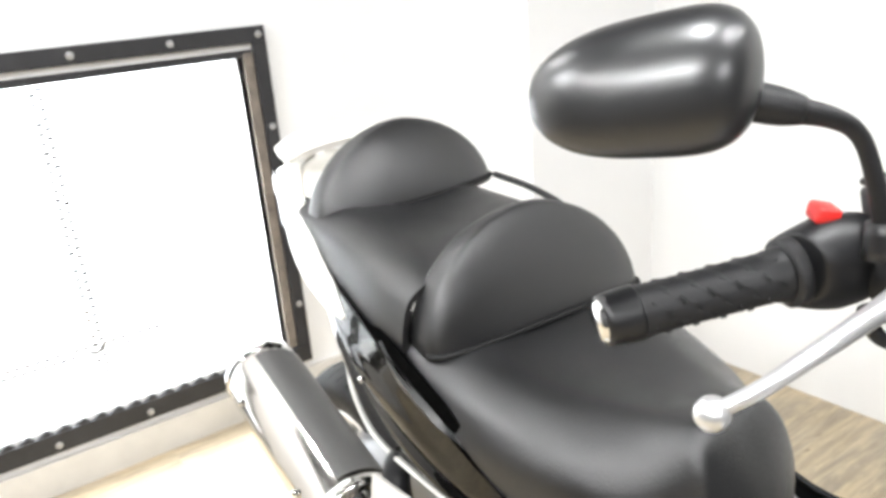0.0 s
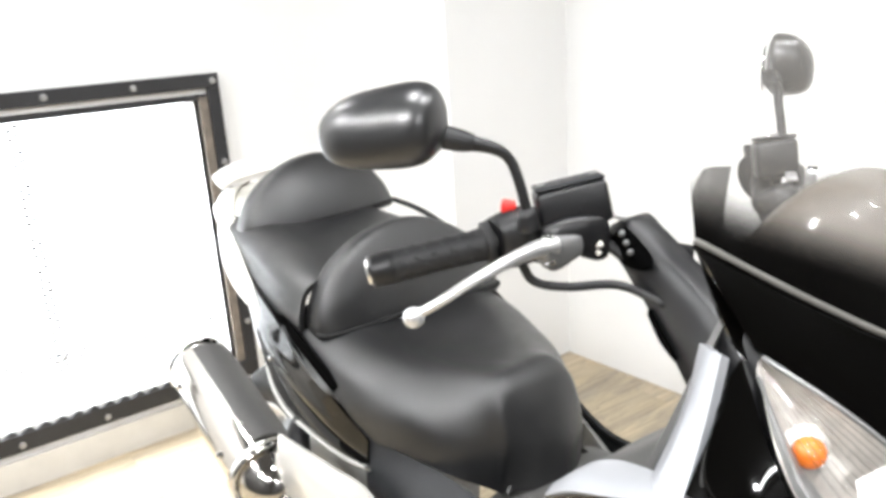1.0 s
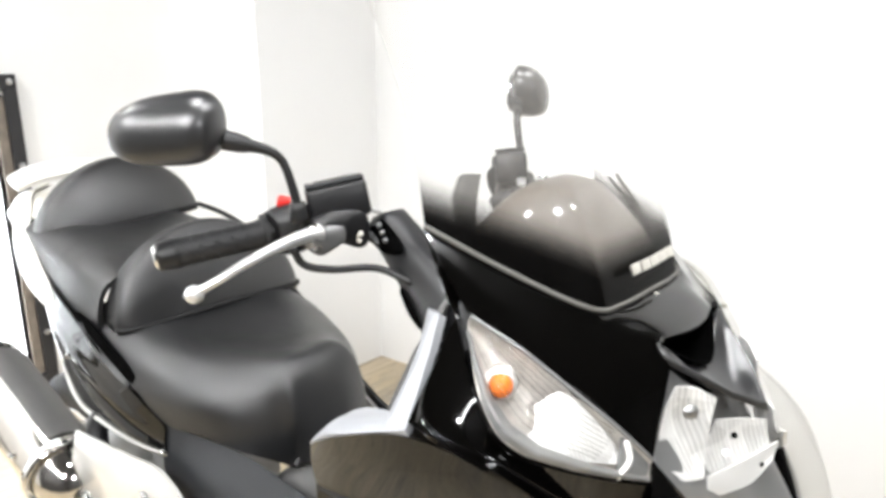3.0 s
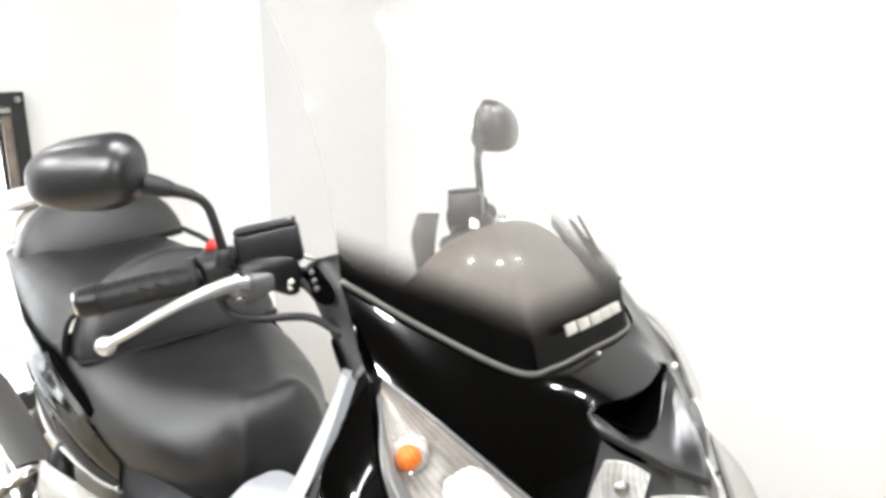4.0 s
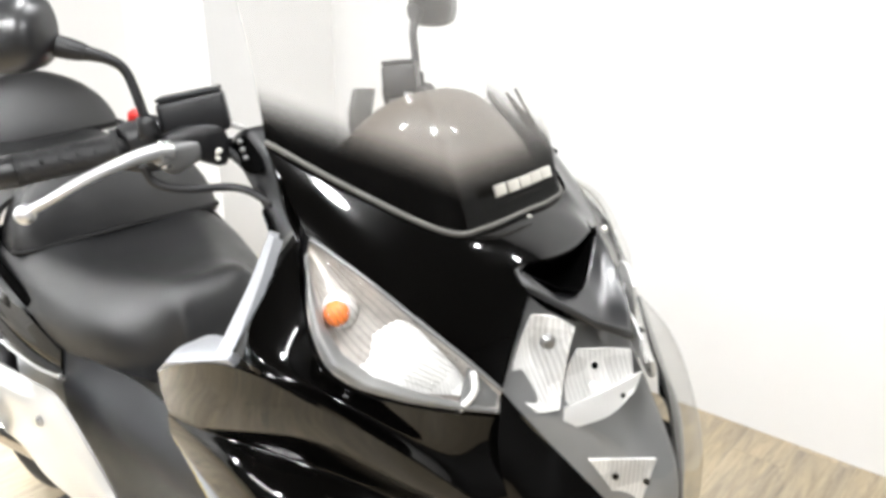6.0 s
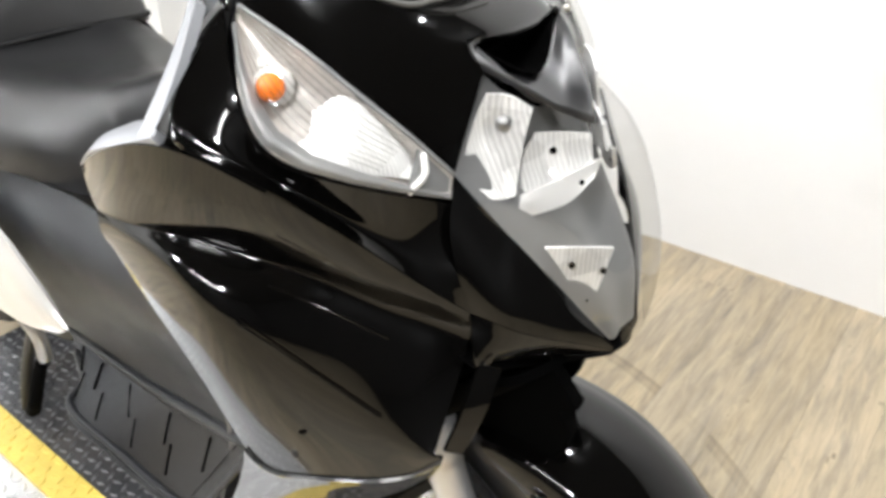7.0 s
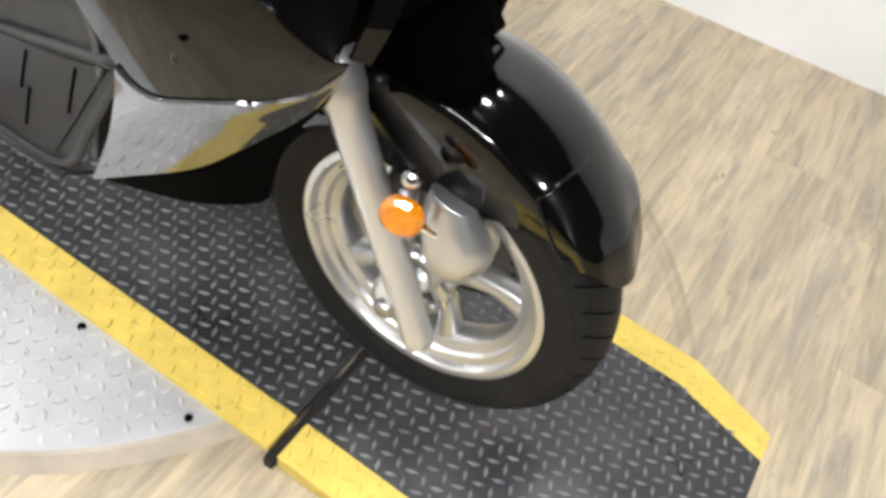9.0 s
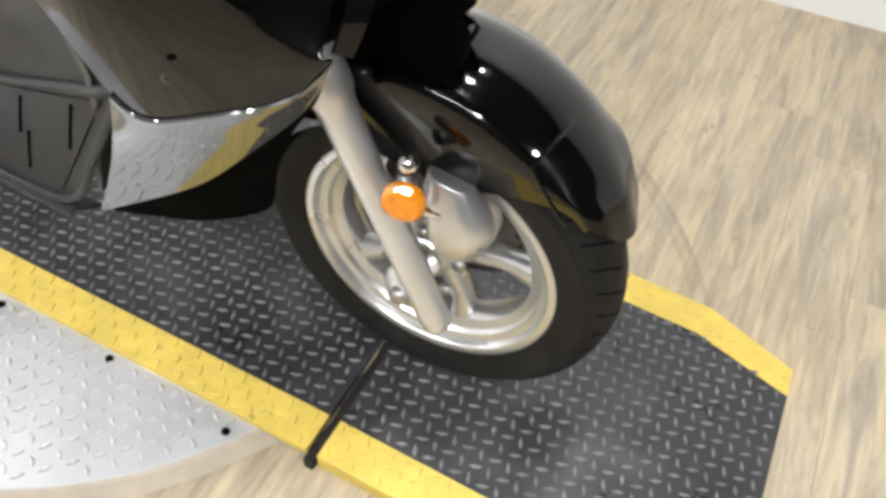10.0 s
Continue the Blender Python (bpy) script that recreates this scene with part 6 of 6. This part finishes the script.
    part("lever_clamp", skin([[V(-0.501, -0.215, 1.175), V(-0.476, -0.200, 1.178), V(-0.476, -0.200, 1.150), V(-0.501, -0.215, 1.146)], [V(-0.485, -0.190, 1.186), V(-0.462, -0.175, 1.186), V(-0.462, -0.175, 1.156), V(-0.485, -0.190, 1.154)], [V(-0.470, -0.165, 1.184), V(-0.456, -0.150, 1.184), V(-0.456, -0.150, 1.145), V(-0.470, -0.165, 1.145)]], 16, 10, closed=True, caps=True), M_PLASTIC, bar)
    lev = part("brake_lever", tube([V(-0.472, -0.210, 1.167), V(-0.474, -0.234, 1.168), V(-0.478, -0.270, 1.162), V(-0.487, -0.306, 1.150), V(-0.500, -0.335, 1.134), V(-0.512, -0.353, 1.1235)], [0.0100, 0.0086, 0.0066, 0.0056, 0.0051, 0.0050], 44, 12), M_FORK, bar, "silver brake lever with a ball end")
    part("ball_end", ball(V(-0.515, -0.355, 1.1205), 0.0105), M_FORK, lev)
    part("lever_pivot", tube([V(-0.473, -0.217, 1.180), V(-0.473, -0.217, 1.150)], 0.007, 5, 12), M_CHROME, lev, "bright pivot bolt")
    part("lever_root", skin([[V(-0.480, -0.232, 1.174), V(-0.466, -0.226, 1.174), V(-0.466, -0.226, 1.158), V(-0.480, -0.232, 1.158)], [V(-0.484, -0.212, 1.172), V(-0.464, -0.203, 1.171), V(-0.470, -0.207, 1.142), V(-0.482, -0.212, 1.144)], [V(-0.479, -0.190, 1.172), V(-0.463, -0.181, 1.172), V(-0.463, -0.181, 1.152), V(-0.479, -0.190, 1.152)]], 16, 12, closed=True, caps=True), M_LAMPGREY, lev, "grey cast lever bracket")
    part("cable", tube([V(-0.498, -0.232, 1.150), V(-0.490, -0.222, 1.128), V(-0.468, -0.198, 1.121), V(-0.440, -0.150, 1.117), V(-0.39, -0.140, 1.106)], 0.0050, 30, 8), M_GRIP, bar, "black rubber cable")
    part("cable", tube([V(-0.47, -0.16, 1.165), V(-0.455, -0.14, 1.150), V(-0.425, -0.13, 1.125)], 0.006, 16, 8), M_GRIP, bar, "black rubber hose")
    part("banjo_bolt", ball(V(-0.475, -0.152, 1.156), 0.0085), M_CHROME, bar)
    turn = Vector((0, 0, 0)) if s > 0 else Vector((-0.011, -0.010, 0.0))

    def Q(x, y, z):
        return V(x, y, z) + turn
    # mirror
    stem = part("mirror_stem", tube([Q(-0.498, -0.220, 1.195), Q(-0.505, -0.224, 1.228), Q(-0.513, -0.229, 1.252), Q(-0.522, -0.242, 1.264), Q(-0.540, -0.264, 1.272)], [0.0056, 0.0054, 0.0054, 0.0062, 0.0085], 34, 12), M_PLASTIC, bar, "black mirror stem")
    part("stem_nut", tube([Q(-0.497, -0.219, 1.180), Q(-0.499, -0.221, 1.202)], [0.012, 0.0095], 4, 12), M_PLASTIC, stem)
    part("boot", tube([Q(-0.534, -0.257, 1.270), Q(-0.542, -0.266, 1.273), Q(-0.556, -0.280, 1.278)], [0.0085, 0.0110, 0.0120], 10, 14), M_GRIP, stem)
    C, AX = Q(-0.599, -0.320, 1.288) if s > 0 else Q(-0.575, -0.334, 1.288), (U(-0.74, -0.67, 0.03) if s > 0 else U(-0.44, -0.90, 0.03)).normalized()
    side = Vector((0, 0, 1))
    fw = AX.cross(side).normalized() * (-1 if s > 0 else 1)
    # a rounded trapezoid, taller at its inner end, its belly lying low
    secs = []
    for k in range(25):
        u = -math.cos(math.pi * k / 24)
        r = max(0.0, 1 - abs(u) ** (4.0 if u < 0 else 2.7)) ** (1 / 2.2)
        tall, deep = (0.0385 - 0.0055 * u) * r, (0.043 - 0.006 * u) * (0.15 + 0.85 * r) * r ** 0.3
        o = C + AX * (u * 0.066 - 0.001) + side * (0.0015 - 0.0080 * u)
        ring = []
        for i in range(32):
            q = 2 * math.pi * i / 32
            c, w = math.cos(q), math.sin(q)
            f = abs(c) ** 0.80 * (deep if c > 0 else 0.014 * r) * (1 if c > 0 else -1)
            z = tall * math.copysign(abs(w) ** 0.80, w) - (0.011 * r * max(0.0, c) ** 1.5)
            ring.append(o + side * z + fw * f)
        secs.append(ring)
    shell = part("mirror_shell", skin(secs, nv=49, closed=True, caps=True, straight=True), M_SHELL, stem, "satin black mirror shell")
    bm = bmesh.new()
    n = 28
    vs = []
    for k in range(n):
        t = 2 * math.pi * k / n
        u, v = math.cos(t), math.sin(t)
        vs.append(bm.verts.new(C + AX * (u * 0.047) + side * (v * 0.034 - 0.002) - fw * 0.0165))
    bm.faces.new(vs)
    part("mirror_glass", bm, M_CHROME, stem, "silvered mirror glass", thick=0.002)
    # cowl arm from the bar towards the screen
    arm = []
    for x, yt, yo, zt, zb in ((-0.474, -0.122, -0.134, 1.170, 1.147), (-0.451, -0.122, -0.137, 1.180, 1.130), (-0.432, -0.122, -0.138, 1.169, 1.110), (-0.410, -0.123, -0.139, 1.155, 1.086), (-0.380, -0.131, -0.146, 1.142, 1.055), (-0.345, -0.140, -0.156, 1.126, 1.020), (-0.305, -0.156, -0.174, 1.102, 0.990), (-0.268, -0.180, -0.200, 1.085, 0.972)):
        yi = yt + 0.036
        prof = [(yt, zt), (yt - 0.006, zt - 0.005), (yo, zt * 0.62 + zb * 0.38), (yo + 0.001, zb + 0.006), (yo + 0.008, zb), (yi - 0.006, zb + 0.004), (yi, zb + 0.014), (yi, zt - 0.008), (yi - 0.007, zt)]
        arm.append([V(x, y, z) for y, z in prof])
    cowl = part("bar_cowl", skin(arm, nv=30, closed=True, caps=True, straight=True), M_PLASTIC, bar, "satin black bar cowl")
    # recess and slot are near-black sheets on the surface, their shade put into the colour
    part("bar_recess", skin([[V(-0.449, -0.1285, 1.174), V(-0.458, -0.138, 1.165), V(-0.467, -0.1385, 1.153)], [V(-0.430, -0.1305, 1.162), V(-0.437, -0.1405, 1.150), V(-0.446, -0.141, 1.138)], [V(-0.414, -0.1335, 1.151), V(-0.417, -0.1415, 1.143), V(-0.424, -0.142, 1.135)], [V(-0.408, -0.140, 1.143), V(-0.409, -0.1423, 1.140), V(-0.412, -0.1423, 1.137)]], 8, 16), M_DARK, cowl, "dark sheet painted as the recess's shade", thick=0.003)
    part("cowl_slot", skin([[V(-0.410, -0.1415, 1.096), V(-0.411, -0.1415, 1.090)], [V(-0.390, -0.1465, 1.080), V(-0.392, -0.1465, 1.068)], [V(-0.368, -0.1525, 1.060), V(-0.369, -0.1525, 1.056)]], 4, 10), M_DARK, cowl, "dark sheet painted as the slot's shade", thick=0.003)
    part("cable_plug", tube([V(-0.470, -0.164, 1.151), V(-0.462, -0.162, 1.157), V(-0.455, -0.159, 1.161)], [0.0035, 0.0045, 0.0035], 10, 8), M_PEARL, bar, "small white cable plug")
    part("cable_plug", tube([V(-0.467, -0.166, 1.161), V(-0.462, -0.163, 1.155), V(-0.457, -0.160, 1.149)], 0.0030, 10, 8), M_PEARL, bar, "small white cable plug")
    part("clip", box(-0.008, 0.008, -0.006, 0.006, -0.0025, 0.0025), M_ALU, cowl, "bright metal clip", bevel=0.0015).matrix_local = Matrix.Translation(V(-0.455, -0.134, 1.184)) @ pose(0, 0, 0, 0, 20, 54 * s)
    if s < 0:
        # grey instead of black: the windscreen's haze is put into the colour
        part("bar_cover", skin([[(-0.545, 0.128, 1.166), (-0.520, 0.112, 1.186), (-0.495, 0.128, 1.188)], [(-0.545, 0.120, 1.140), (-0.520, 0.104, 1.150), (-0.495, 0.120, 1.150)], [(-0.535, 0.122, 1.090), (-0.515, 0.112, 1.094), (-0.500, 0.122, 1.094)]], 10, 8), M_FLOORGREY, bar, "left bar cover, haze of the screen put into its grey", thick=0.008)
    for q in (0.0, 0.5, 1.0):
        part("recess_screw", ball(V(-0.447 + 0.014 * q, -0.1385 - 0.0035 * q, 1.168 - 0.016 * q), 0.0034), M_LAMPGREY, cowl)
    return bar


controls(1)
controls(-1)

# ---- vinyl planks of the floor ----
floor = tagged(part("floor", box(WALL_X, FRONT_X, RIGHT_Y, 1.66, -0.006, -0.0035), M_DARK, smooth=False), "weathered tan and grey wood-look vinyl plank floor", "floor", kind="structure")
PW, PL = 0.152, 1.22


def plank_mesh(y0, y1):
    bm = box(-PW / 2 + 0.0002, PW / 2 - 0.0002, y0 + 0.0002, y1 - 0.0002, -0.0035, 0)
    bmesh.ops.bevel(bm, geom=[e for e in bm.edges if all(v.co.z > -0.001 for v in e.verts)], offset=0.0004, segments=1, affect="EDGES")
    me = bpy.data.meshes.new("plank")
    bm.to_mesh(me)
    bm.free()
    me.materials.append(M_WOOD)
    return me


PLANK = plank_mesh(-PL / 2, PL / 2)
rng = random.Random(4)
x = WALL_X + PW / 2
while x < FRONT_X - PW / 2:
    # boards are cut where they meet the walls
    end = JOG_Y if x < BACK_X else CORNER_Y + 0.033 * (x - BACK_X) + 0.01
    y = RIGHT_Y - rng.uniform(0, PL)
    while y - PL / 2 < end:
        lo, hi = max(-PL / 2, RIGHT_Y - y), min(PL / 2, end - y)
        if hi - lo > 0.01:
            ob = new("plank", PLANK if hi - lo > PL - 0.001 else plank_mesh(lo, hi))
            ob.location = (x, y, 0)
            ob.parent = floor
        y += PL
    x += PW
